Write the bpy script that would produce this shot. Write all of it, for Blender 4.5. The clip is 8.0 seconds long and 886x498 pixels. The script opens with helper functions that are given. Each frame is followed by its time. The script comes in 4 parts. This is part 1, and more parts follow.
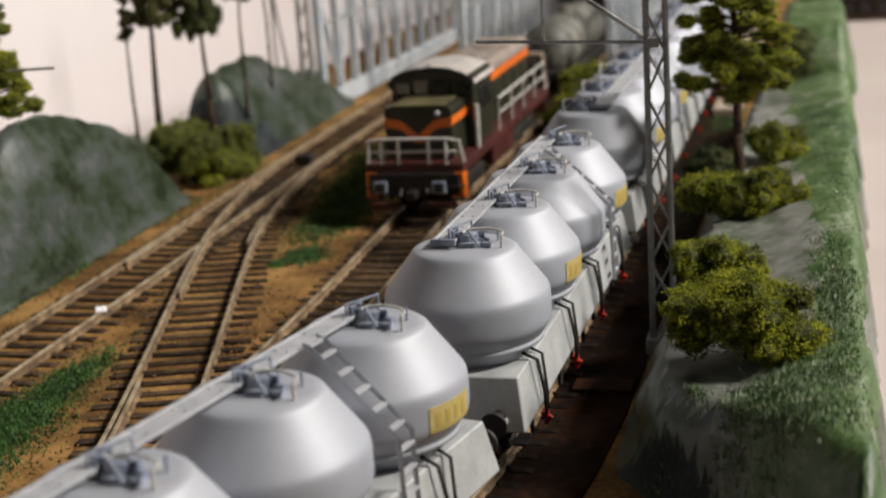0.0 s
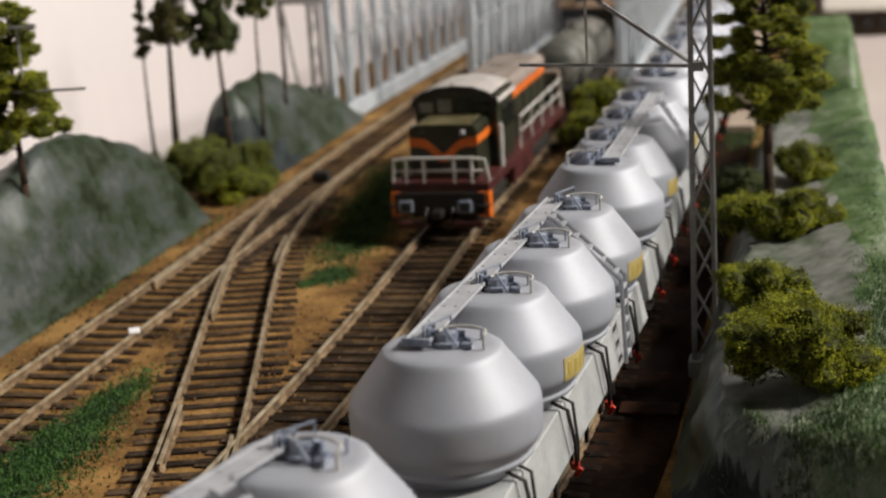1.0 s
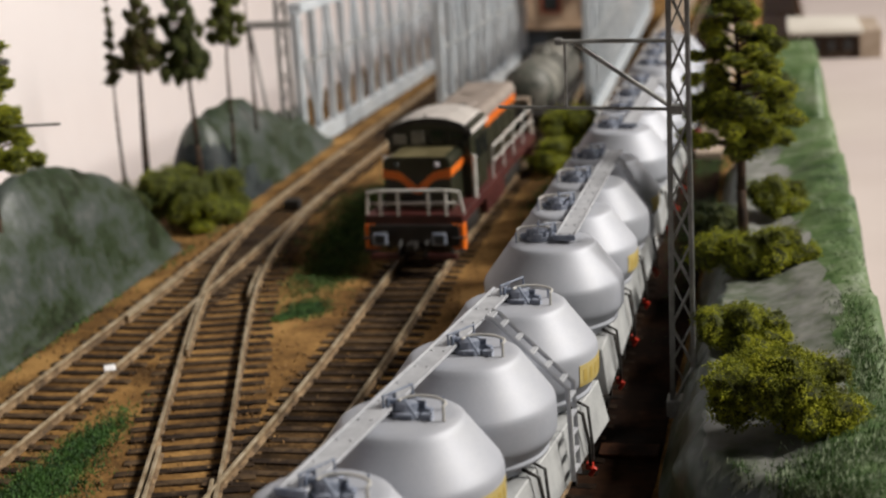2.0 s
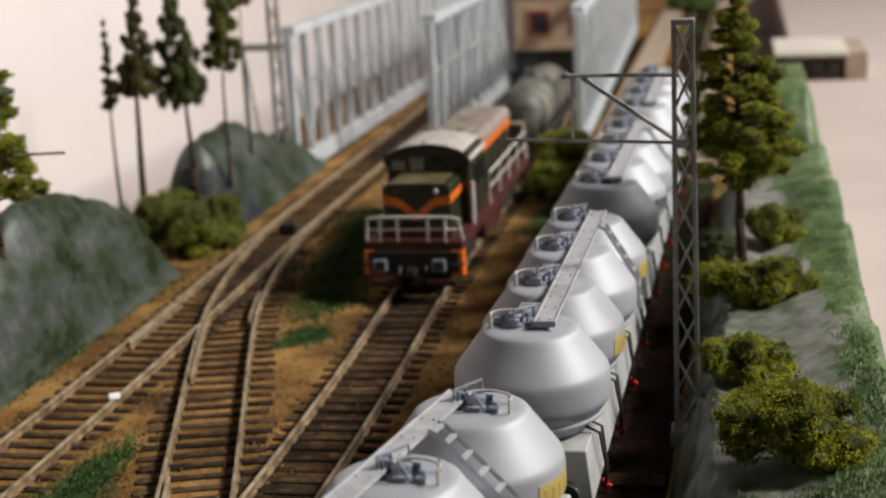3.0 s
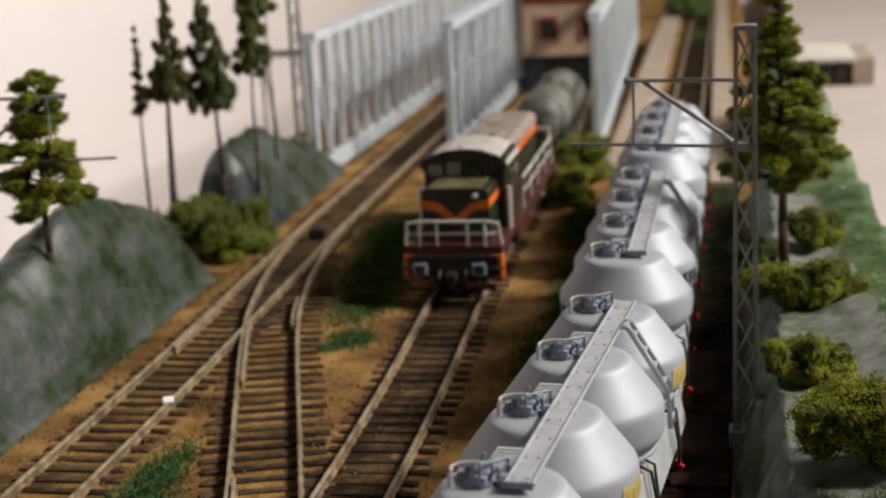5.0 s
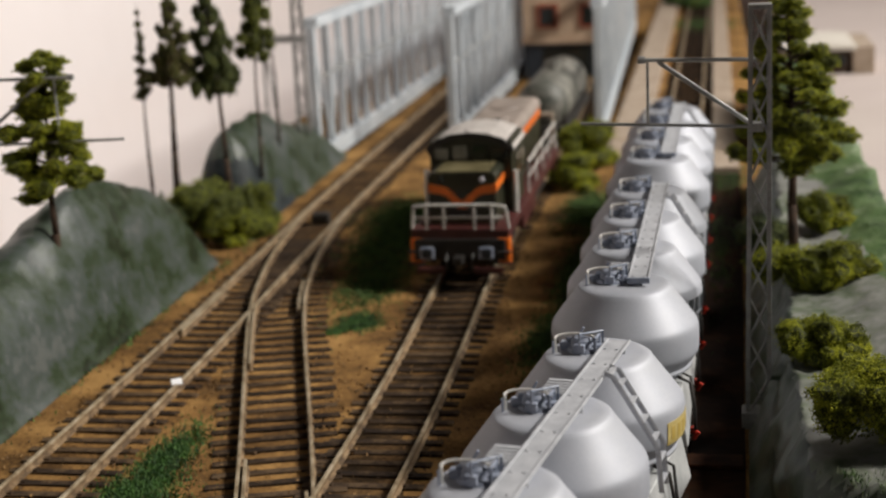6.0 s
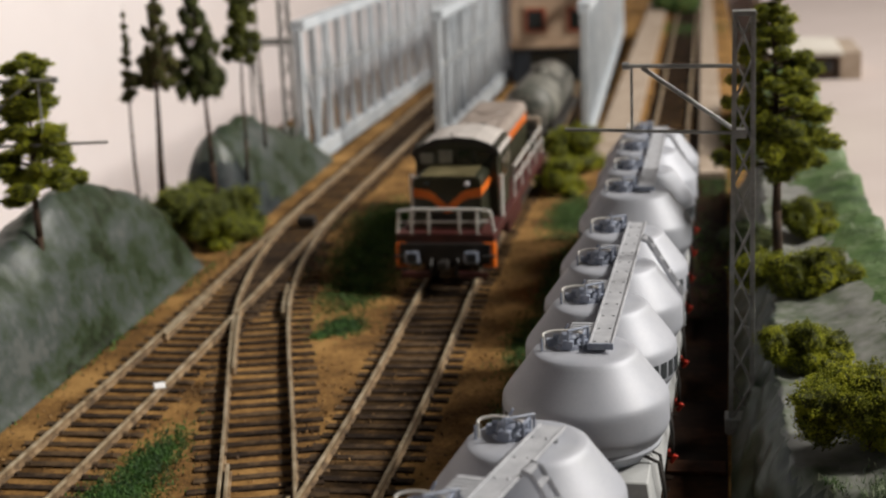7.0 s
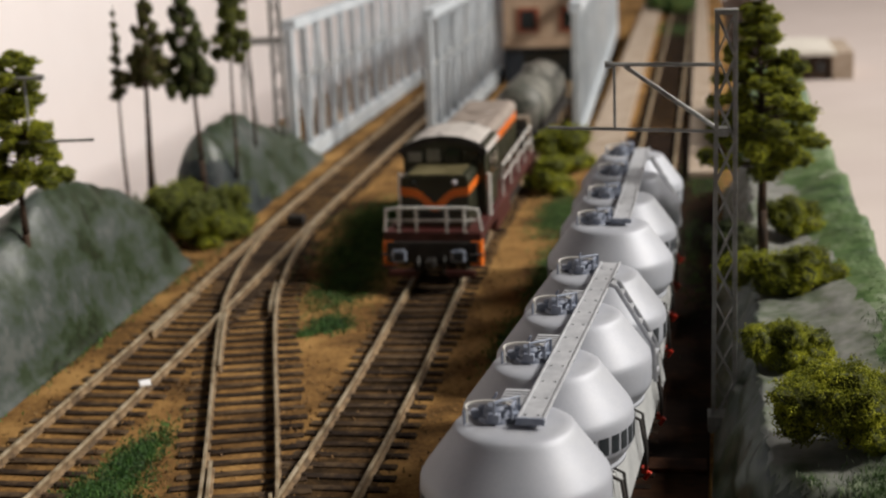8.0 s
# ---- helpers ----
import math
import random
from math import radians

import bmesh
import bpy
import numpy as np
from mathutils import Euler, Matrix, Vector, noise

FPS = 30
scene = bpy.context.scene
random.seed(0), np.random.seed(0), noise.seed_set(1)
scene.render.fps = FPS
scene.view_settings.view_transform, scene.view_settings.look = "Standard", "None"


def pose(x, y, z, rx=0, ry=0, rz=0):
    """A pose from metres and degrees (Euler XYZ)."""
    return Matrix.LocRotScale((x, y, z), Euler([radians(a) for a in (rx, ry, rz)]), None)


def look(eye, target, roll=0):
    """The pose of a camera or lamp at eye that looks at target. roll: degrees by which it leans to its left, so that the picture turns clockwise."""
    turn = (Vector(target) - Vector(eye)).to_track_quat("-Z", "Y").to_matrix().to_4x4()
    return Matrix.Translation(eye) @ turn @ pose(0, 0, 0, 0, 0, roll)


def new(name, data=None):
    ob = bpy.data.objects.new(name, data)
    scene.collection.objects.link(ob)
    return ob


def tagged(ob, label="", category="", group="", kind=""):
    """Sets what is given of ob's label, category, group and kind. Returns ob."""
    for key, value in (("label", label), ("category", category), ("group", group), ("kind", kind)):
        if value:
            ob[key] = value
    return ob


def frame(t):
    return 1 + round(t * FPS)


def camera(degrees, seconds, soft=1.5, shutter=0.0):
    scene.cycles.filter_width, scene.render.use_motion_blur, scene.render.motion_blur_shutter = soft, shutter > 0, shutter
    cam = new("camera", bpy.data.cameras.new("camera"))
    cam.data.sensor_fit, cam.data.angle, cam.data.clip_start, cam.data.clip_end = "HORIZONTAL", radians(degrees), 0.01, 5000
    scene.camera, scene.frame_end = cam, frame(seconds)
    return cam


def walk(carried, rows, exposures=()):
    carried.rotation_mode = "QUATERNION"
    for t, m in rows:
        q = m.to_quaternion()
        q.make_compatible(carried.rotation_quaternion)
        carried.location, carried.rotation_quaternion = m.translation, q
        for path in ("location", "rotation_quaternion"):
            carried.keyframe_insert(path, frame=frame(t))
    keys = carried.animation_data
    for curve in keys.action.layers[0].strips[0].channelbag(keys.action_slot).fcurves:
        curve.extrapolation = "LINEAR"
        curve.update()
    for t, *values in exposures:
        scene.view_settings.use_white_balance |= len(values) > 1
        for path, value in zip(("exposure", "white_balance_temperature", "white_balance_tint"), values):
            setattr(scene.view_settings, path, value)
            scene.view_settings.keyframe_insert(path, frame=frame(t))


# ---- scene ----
cam = camera(33, 8.0, soft=2.2)
cam.data.dof.use_dof = True
cam.data.dof.focus_distance = 0.31
cam.data.dof.aperture_fstop = 25.0

PATH = [
    (0, (0.13031, -0.18807, 0.11889), (0.05511, 0.09177, 0.04123), -3.817),
    (0.5, (0.12253, -0.18985, 0.12050), (0.04800, 0.09046, 0.04388), -3.793),
    (1, (0.11586, -0.19079, 0.12295), (0.04439, 0.09046, 0.04685), -3.652),
    (1.5, (0.11001, -0.19001, 0.12742), (0.04281, 0.09229, 0.05136), -3.515),
    (2, (0.11132, -0.19046, 0.13087), (0.04775, 0.09301, 0.05603), -3.280),
    (3.5, (0.09940, -0.19703, 0.13824), (0.04096, 0.08830, 0.06633), -3.035),
    (4, (0.09356, -0.20006, 0.13915), (0.03565, 0.08544, 0.06748), -3.061),
    (5.5, (0.08309, -0.20158, 0.13581), (0.02907, 0.08472, 0.06429), -2.871),
    (6, (0.08053, -0.20142, 0.13442), (0.02703, 0.08460, 0.06140), -2.811),
    (6.5, (0.07967, -0.20093, 0.13431), (0.02709, 0.08502, 0.06038), -2.665),
    (7, (0.08175, -0.20072, 0.13485), (0.03045, 0.08581, 0.06224), -2.467),
    (7.5, (0.08318, -0.20108, 0.13518), (0.03225, 0.08572, 0.06339), -2.407),
    (8, (0.08541, -0.20109, 0.13427), (0.03453, 0.08553, 0.06172), -2.340),
]
walk(cam, [(t, look(eye, target, roll)) for t, eye, target, roll in PATH])

# ---------------------------------------------------------------- light
# an exhibition room: mostly dark walls, one large ceiling lamp beside the layout and a weaker one added behind
scene.view_settings.exposure = 0.0
world = bpy.data.worlds.new("room_air")
scene.world = world
world.use_nodes = True
world.node_tree.nodes["Background"].inputs[0].default_value = (0.80, 0.78, 0.85, 1)
world.node_tree.nodes["Background"].inputs[1].default_value = 0.022


def area_lamp(name, eye, target, size, power, colour):
    data = bpy.data.lights.new(name, "AREA")
    data.shape, data.size, data.energy, data.color = "SQUARE", size, power, colour
    ob = new(name, data)
    ob.matrix_basis = look(eye, target)
    return ob


area_lamp("ceiling_light_key", (1.30, 0.27, 1.06), (0.0, 0.25, 0.0), 0.22, 33.0, (1.0, 0.945, 0.865))
# added fill lamp, brightens the backboard and the far half
area_lamp("backboard_fill_lamp", (0.95, 0.95, 1.0), (-0.17, 0.55, 0.1), 0.3, 11.0, (1.0, 0.95, 0.9))

# ---------------------------------------------------------------- helpers; shapes are drawn in centimetres
CM = 0.01
rng = random.Random(7)
nrg = np.random.RandomState(11)


def place(x, y, z, rx=0, ry=0, rz=0):
    return pose(x * CM, y * CM, z * CM, rx, ry, rz)


def thing(name, m, label, category, group="", kind=""):
    ob = new(name)
    ob.empty_display_size = 0.01
    ob.matrix_basis = m
    return tagged(ob, label, category, group, kind)


def mesh_of(name, bm, material, smooth=False):
    data = bpy.data.meshes.new(name)
    for v in bm.verts:
        v.co *= CM
    bm.to_mesh(data)
    bm.free()
    data.materials.append(material)
    for p in data.polygons:
        p.use_smooth = smooth
    return data


def part(name, bm, material, parent, label="", smooth=False):
    ob = new(name, mesh_of(name, bm, material, smooth))
    ob.parent = parent
    return tagged(ob, label)


def raw(name, verts, faces, material, smooth=False):
    data = bpy.data.meshes.new(name)
    data.from_pydata((np.asarray(verts) * CM).tolist(), [], np.asarray(faces).tolist() if isinstance(faces, np.ndarray) else faces)
    data.materials.append(material)
    for p in data.polygons:
        p.use_smooth = smooth
    return data


def box(x0, x1, y0, y1, z0, z1, bevel=0.0, bm=None, m=None):
    bm = bm or bmesh.new()
    r = bmesh.ops.create_cube(bm, size=1.0)
    for v in r["verts"]:
        v.co = Vector(((x0 + x1) / 2 + v.co.x * (x1 - x0), (y0 + y1) / 2 + v.co.y * (y1 - y0), (z0 + z1) / 2 + v.co.z * (z1 - z0)))
        if m:
            v.co = m @ v.co
    if bevel:
        edges = list({e for v in r["verts"] for e in v.link_edges})
        bmesh.ops.bevel(bm, geom=edges, offset=bevel, segments=2, profile=0.5, affect="EDGES")
    return bm


def rod(a, b, r, bm=None, n=8, r2=None):
    bm = bm or bmesh.new()
    a, b = Vector(a), Vector(b)
    m = Matrix.Translation((a + b) / 2) @ (b - a).to_track_quat("Z", "Y").to_matrix().to_4x4()
    bmesh.ops.create_cone(bm, cap_ends=True, segments=n, radius1=r, radius2=r if r2 is None else r2, depth=(b - a).length, matrix=m)
    return bm


def bent(points, r, bm=None, n=7):
    """One tube along a bent line."""
    bm = bm or bmesh.new()
    pts = [Vector(p) for p in points]
    rings = []
    for i, p in enumerate(pts):
        d = (pts[min(i + 1, len(pts) - 1)] - pts[max(i - 1, 0)]).normalized()
        side = d.orthogonal().normalized() if not rings else (last - d * last.dot(d)).normalized()
        last = side
        up = d.cross(side)
        rings.append([bm.verts.new(p + r * (side * math.cos(2 * math.pi * k / n) + up * math.sin(2 * math.pi * k / n))) for k in range(n)])
    for p, q in zip(rings, rings[1:]):
        for k in range(n):
            bm.faces.new((p[k], p[(k + 1) % n], q[(k + 1) % n], q[k]))
    bm.faces.new(rings[0][::-1])
    bm.faces.new(rings[-1])
    return bm


def lathe(profile, n=48, sx=1.0, sy=1.0, a0=0.0, a1=360.0, m=None):
    """Turns (radius, z) pairs round the z axis; part of a turn leaves an open shell."""
    bm = bmesh.new()
    closed = a1 - a0 >= 360
    steps = n if closed else n + 1
    rings = []
    for r, z in profile:
        if r < 1e-6:
            rings.append([bm.verts.new((0, 0, z))])
        else:
            rings.append([bm.verts.new((r * sx * math.cos(radians(a0 + (a1 - a0) * i / n)), r * sy * math.sin(radians(a0 + (a1 - a0) * i / n)), z)) for i in range(steps)])
    for p, q in zip(rings, rings[1:]):
        for i in range(n):
            j = (i + 1) % steps if closed else i + 1
            loop = [p[i % len(p)], p[j % len(p)], q[j % len(q)], q[i % len(q)]]
            loop = list(dict.fromkeys(loop))
            if len(loop) > 2:
                bm.faces.new(loop)
    bmesh.ops.recalc_face_normals(bm, faces=bm.faces)
    if m:
        bm.transform(m)
    return bm


def fbm(x, y, z=0.0, scale=1.0, octaves=4):
    v, a = 0.0, 0.5
    for _ in range(octaves):
        v += a * noise.noise((x * scale, y * scale, z * scale))
        scale, a = scale * 2.1, a * 0.5
    return v


def field(name, x0, x1, y0, y1, step, height, material, skirt=0.0, xs=None):
    """A sheet of land: height(x, y) on a grid; a skirt closes its rim down to that height."""
    xs = np.linspace(x0, x1, int(round((x1 - x0) / step)) + 1) if xs is None else xs
    ys = np.linspace(y0, y1, int(round((y1 - y0) / step)) + 1)
    nx, ny = len(xs), len(ys)
    verts = [height(x, y) for y in ys for x in xs]
    faces = [(j * nx + i, j * nx + i + 1, (j + 1) * nx + i + 1, (j + 1) * nx + i) for j in range(ny - 1) for i in range(nx - 1)]
    if skirt:
        rim = [i for i in range(nx)] + [j * nx + nx - 1 for j in range(1, ny)] + [(ny - 1) * nx + i for i in range(nx - 2, -1, -1)] + [j * nx for j in range(ny - 2, 0, -1)]
        low = len(verts)
        verts += [(verts[i][0], verts[i][1], skirt) for i in rim]
        faces += [(rim[(k + 1) % len(rim)], rim[k], low + k, low + (k + 1) % len(rim)) for k in range(len(rim))]
    return raw(name, verts, faces, material, True)


TET_V = np.array([(1, 0, -0.35), (-0.5, 0.87, -0.35), (-0.5, -0.87, -0.35), (0, 0, 1)], float)
TET_F = np.array([(0, 2, 1), (0, 1, 3), (1, 2, 3), (2, 0, 3)])


def crumbs(centres, sizes, flat=0.55):
    """Many small rough grains, each turned and squashed its own way."""
    n = len(centres)
    q = nrg.normal(size=(n, 4))
    q /= np.linalg.norm(q, axis=1)[:, None]
    w, x, y, z = q.T
    rot = np.stack([1 - 2 * (y * y + z * z), 2 * (x * y - z * w), 2 * (x * z + y * w), 2 * (x * y + z * w), 1 - 2 * (x * x + z * z), 2 * (y * z - x * w), 2 * (x * z - y * w), 2 * (y * z + x * w), 1 - 2 * (x * x + y * y)], 1).reshape(n, 3, 3)
    shape = 1.15 * TET_V[None] * np.stack([np.ones(n), nrg.uniform(0.5, 1, n), nrg.uniform(flat * 0.5, flat, n)], 1)[:, None, :] * np.asarray(sizes)[:, None, None]
    verts = np.einsum("nij,nkj->nki", rot, shape) + np.asarray(centres)[:, None, :]
    faces = TET_F[None] + (np.arange(n) * 4)[:, None, None]
    return verts.reshape(-1, 3), faces.reshape(-1, 3)


def foliage(name, lobes, count, size, material, core, parent, label=""):
    """A crown: rough lobes (x, y, z, rx, ry, rz) covered and surrounded with crumbs of foliage."""
    pts = []
    total = sum((l[3] * l[4] * l[5]) ** (2 / 3) for l in lobes)
    for cx, cy, cz, rx, ry, rz in lobes:
        k = max(12, int(3.8 * count * (rx * ry * rz) ** (2 / 3) / total))
        d = nrg.normal(size=(k, 3))
        d /= np.linalg.norm(d, axis=1)[:, None]
        bump = np.array([0.86 + 0.44 * noise.noise((cx + v[0] * 2.2, cy + v[1] * 2.2, cz + v[2] * 2.2)) + 0.20 * noise.noise((cx + v[0] * 6.0, cy + v[1] * 6.0, cz + v[2] * 6.0)) for v in d])
        r = bump * nrg.uniform(0.80, 1.08, k)
        pts.append(np.array([cx, cy, cz]) + d * r[:, None] * np.array([rx, ry, rz]))
    pts = np.concatenate(pts)
    v, f = crumbs(pts, nrg.uniform(0.45, 1.2, len(pts)) * size * 0.46, 0.9)
    ob = new(name, raw(name, v, f, material, True))
    ob.parent = parent
    tagged(ob, label)
    # darker filler in each lobe, painting shade into the gaps between crumbs
    bm = bmesh.new()
    for cx, cy, cz, rx, ry, rz in lobes:
        made = bmesh.ops.create_icosphere(bm, subdivisions=2, radius=1.0)["verts"]
        for p in made:
            b = 0.74 + 0.45 * noise.noise((cx + p.co.x * 2.2, cy + p.co.y * 2.2, cz + p.co.z * 2.2))
            p.co = Vector((cx + p.co.x * rx * b, cy + p.co.y * ry * b, cz + p.co.z * rz * b))
    part("inner_crown", bm, core, parent)
    return ob


# ---------------------------------------------------------------- materials
def mat(name, colours, scale, rough=0.6, metal=0.0, bump=0.0, fine=0.0, rough_var=0.1, island=0.0, piece=0.0, coat=0.0, contrast=(0.35, 0.65), detail=5.0, along=1.0, spec=0.5):
    """A mottled surface: colours ramped over two scales of noise, with fine relief."""
    m = bpy.data.materials.new(name)
    m.use_nodes = True
    nt = m.node_tree
    L, N = nt.links.new, nt.nodes
    b = N["Principled BSDF"]
    tc = N.new("ShaderNodeTexCoord")
    n1 = N.new("ShaderNodeTexNoise")
    n1.inputs["Scale"].default_value, n1.inputs["Detail"].default_value, n1.inputs["Roughness"].default_value = scale, detail, 0.6
    lie = N.new("ShaderNodeMapping")
    lie.inputs["Scale"].default_value = (1.0, along, 1.0)
    L(tc.outputs["Object"], lie.inputs["Vector"])
    L(lie.outputs["Vector"], n1.inputs["Vector"])
    n2 = N.new("ShaderNodeTexNoise")
    n2.inputs["Scale"].default_value, n2.inputs["Detail"].default_value = fine or scale * 9, 3.0
    L(tc.outputs["Object"], n2.inputs["Vector"])
    mix = N.new("ShaderNodeMath")
    mix.operation = "MULTIPLY_ADD"
    mix.inputs[1].default_value, mix.inputs[2].default_value = 0.35, -0.175
    L(n2.outputs["Fac"], mix.inputs[0])
    add = N.new("ShaderNodeMath")
    L(n1.outputs["Fac"], add.inputs[0])
    L(mix.outputs[0], add.inputs[1])
    last = add.outputs[0]
    for amount, node, out in ((island, "ShaderNodeNewGeometry", "Random Per Island"), (piece, "ShaderNodeObjectInfo", "Random")):
        if amount:
            g = N.new(node)
            k = N.new("ShaderNodeMath")
            k.operation = "MULTIPLY_ADD"
            k.inputs[1].default_value, k.inputs[2].default_value = amount, -amount / 2
            L(g.outputs[out], k.inputs[0])
            s = N.new("ShaderNodeMath")
            L(last, s.inputs[0])
            L(k.outputs[0], s.inputs[1])
            last = s.outputs[0]
    ramp = N.new("ShaderNodeValToRGB")
    el = ramp.color_ramp.elements
    lo, hi = contrast
    for i, c in enumerate(colours):
        p = lo + (hi - lo) * i / max(1, len(colours) - 1)
        e = el[i] if i < 2 else el.new(p)
        e.position = p
        e.color = (*c, 1)
    L(last, ramp.inputs[0])
    L(ramp.outputs[0], b.inputs["Base Color"])
    rr = N.new("ShaderNodeMapRange")
    rr.inputs["To Min"].default_value, rr.inputs["To Max"].default_value = max(0.02, rough - rough_var), min(1, rough + rough_var)
    L(n1.outputs["Fac"], rr.inputs["Value"])
    L(rr.outputs[0], b.inputs["Roughness"])
    b.inputs["Metallic"].default_value = metal
    b.inputs["Specular IOR Level"].default_value = spec
    if coat:
        b.inputs["Coat Weight"].default_value, b.inputs["Coat Roughness"].default_value = coat, 0.12
    if bump:
        bp = N.new("ShaderNodeBump")
        bp.inputs["Strength"].default_value, bp.inputs["Distance"].default_value = min(1.0, bump), 0.0006
        L(add.outputs[0], bp.inputs["Height"])
        L(bp.outputs[0], b.inputs["Normal"])
    return m


M_SAND = mat("sand", [(0.075, 0.039, 0.013), (0.21, 0.112, 0.036), (0.36, 0.205, 0.070)], 45, 0.95, bump=0.9, fine=900, spec=0.15)
M_BOARD = mat("backboard", [(0.84, 0.77, 0.765), (0.88, 0.815, 0.81)], 5, 0.16, rough_var=0.05, coat=0.3)
M_WALL = mat("room_wall", [(0.47, 0.40, 0.375), (0.53, 0.46, 0.435)], 3, 0.7)
M_CEIL = mat("ceiling_paint", [(0.09, 0.085, 0.08), (0.12, 0.115, 0.11)], 3, 0.8)
M_DARKWALL = mat("dark_room_wall", [(0.035, 0.03, 0.03), (0.05, 0.045, 0.045)], 3, 0.8)
M_FLOOR = mat("room_floor", [(0.05, 0.035, 0.025), (0.08, 0.055, 0.04)], 6, 0.5)
M_RAIL = mat("rail_weathered", [(0.20, 0.14, 0.08), (0.40, 0.32, 0.21), (0.52, 0.44, 0.32)], 160, 0.42, metal=0.35, fine=1200)
M_RUST = mat("rail_rust", [(0.07, 0.042, 0.020), (0.17, 0.108, 0.055), (0.28, 0.195, 0.11)], 200, 0.8, fine=1200)
M_SLEEPER = mat("sleeper_wood", [(0.016, 0.010, 0.007), (0.042, 0.026, 0.015), (0.10, 0.064, 0.035)], 320, 0.85, bump=0.5, piece=0.22, spec=0.2)
# darker copy of the sleeper wood, with the trench's shade in its colour
M_SLEEPER_SHADED = mat("sleeper_shaded", [(0.006, 0.004, 0.003), (0.018, 0.011, 0.007), (0.04, 0.024, 0.014)], 320, 0.9, bump=0.5, piece=0.22, spec=0.1)
M_BALLAST = mat("ballast_bed", [(0.022, 0.013, 0.006), (0.060, 0.035, 0.015), (0.15, 0.085, 0.034)], 70, 0.95, bump=0.9, fine=900, spec=0.1)
M_STONE = mat("ballast_stone", [(0.07, 0.038, 0.016), (0.19, 0.105, 0.038), (0.32, 0.185, 0.07)], 400, 0.9, island=0.5)
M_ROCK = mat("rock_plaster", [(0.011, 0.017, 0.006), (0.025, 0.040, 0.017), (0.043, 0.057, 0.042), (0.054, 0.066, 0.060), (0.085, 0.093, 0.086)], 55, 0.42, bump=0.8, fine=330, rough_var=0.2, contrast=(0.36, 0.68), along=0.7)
M_BANK = mat("bank_plaster", [(0.055, 0.078, 0.045), (0.12, 0.14, 0.10), (0.20, 0.208, 0.185), (0.27, 0.268, 0.255)], 34, 0.42, bump=0.5, fine=300, rough_var=0.15, along=0.6, contrast=(0.33, 0.62))
# rock colour with shade painted in, for the bank's front and the boulder
M_ROCK_SHADE = mat("rock_shade_colour", [(0.009, 0.012, 0.013), (0.022, 0.028, 0.030), (0.042, 0.052, 0.052)], 80, 0.6, bump=0.6, spec=0.2)
M_TURF = mat("turf", [(0.016, 0.048, 0.009), (0.038, 0.115, 0.018), (0.085, 0.20, 0.035)], 200, 0.7, island=0.5)
M_TURF_DARK = mat("turf_dark", [(0.030, 0.066, 0.014), (0.065, 0.13, 0.028), (0.11, 0.20, 0.05)], 200, 0.8, island=0.5)
M_TURF_BANK = mat("turf_bank", [(0.05, 0.10, 0.03), (0.12, 0.19, 0.07), (0.42, 0.48, 0.34)], 200, 0.22, island=0.6)
M_WASH = mat("green_washed_plaster", [(0.020, 0.050, 0.012), (0.055, 0.105, 0.030), (0.095, 0.150, 0.055), (0.19, 0.23, 0.15)], 55, 0.5, bump=1.0, fine=500, contrast=(0.34, 0.66))
M_LEAF = mat("bush_foliage", [(0.045, 0.054, 0.005), (0.20, 0.22, 0.012), (0.42, 0.43, 0.028)], 130, 0.9, island=0.12, rough_var=0.05, spec=0.3)
M_LEAF_OLIVE = mat("olive_foliage", [(0.042, 0.056, 0.005), (0.14, 0.165, 0.012), (0.28, 0.30, 0.028)], 90, 0.8, island=0.35)
M_LEAF_DARK = mat("dark_foliage", [(0.016, 0.030, 0.009), (0.045, 0.072, 0.018), (0.10, 0.125, 0.03)], 90, 0.8, island=0.45)
M_LEAF_BROWN = mat("brown_foliage", [(0.026, 0.020, 0.006), (0.075, 0.055, 0.016), (0.14, 0.105, 0.03)], 90, 0.8, island=0.45)
M_CORE = mat("foliage_core", [(0.028, 0.034, 0.004), (0.07, 0.078, 0.008)], 200, 0.9)
M_BARK = mat("bark", [(0.020, 0.011, 0.006), (0.06, 0.032, 0.016)], 300, 0.9, bump=0.6)
M_SILVER = mat("tank_silver", [(0.35, 0.37, 0.42), (0.385, 0.40, 0.45), (0.42, 0.435, 0.475)], 60, 0.54, metal=0.15, fine=2600, rough_var=0.06)
M_GREY = mat("frame_grey", [(0.33, 0.34, 0.345), (0.44, 0.45, 0.45)], 120, 0.5, rough_var=0.1)
M_WALKWAY = mat("walkway_grey", [(0.36, 0.37, 0.40), (0.47, 0.48, 0.51)], 300, 0.5)
M_FITTING = mat("fitting_bluegrey", [(0.16, 0.19, 0.26), (0.34, 0.37, 0.45)], 350, 0.45)
M_BLACK = mat("running_gear", [(0.008, 0.007, 0.006), (0.03, 0.025, 0.022)], 200, 0.6)
M_YELLOW = mat("label_yellow", [(0.46, 0.36, 0.13), (0.56, 0.45, 0.18)], 260, 0.5)
M_YELLOW_DARK = mat("label_ochre", [(0.40, 0.29, 0.06), (0.47, 0.34, 0.09)], 300, 0.5)
M_MARK = mat("marking_dark", [(0.015, 0.02, 0.025), (0.03, 0.035, 0.04)], 300, 0.5)
M_RED = mat("valve_red", [(0.45, 0.03, 0.015), (0.60, 0.05, 0.02)], 200, 0.45)
M_HOOD = mat("loco_green", [(0.014, 0.016, 0.010), (0.032, 0.033, 0.017)], 140, 0.34, rough_var=0.06)
M_ORANGE = mat("loco_orange", [(0.66, 0.13, 0.010), (0.80, 0.18, 0.015)], 140, 0.42)
M_MAROON = mat("loco_maroon", [(0.045, 0.010, 0.009), (0.085, 0.020, 0.016)], 140, 0.5)
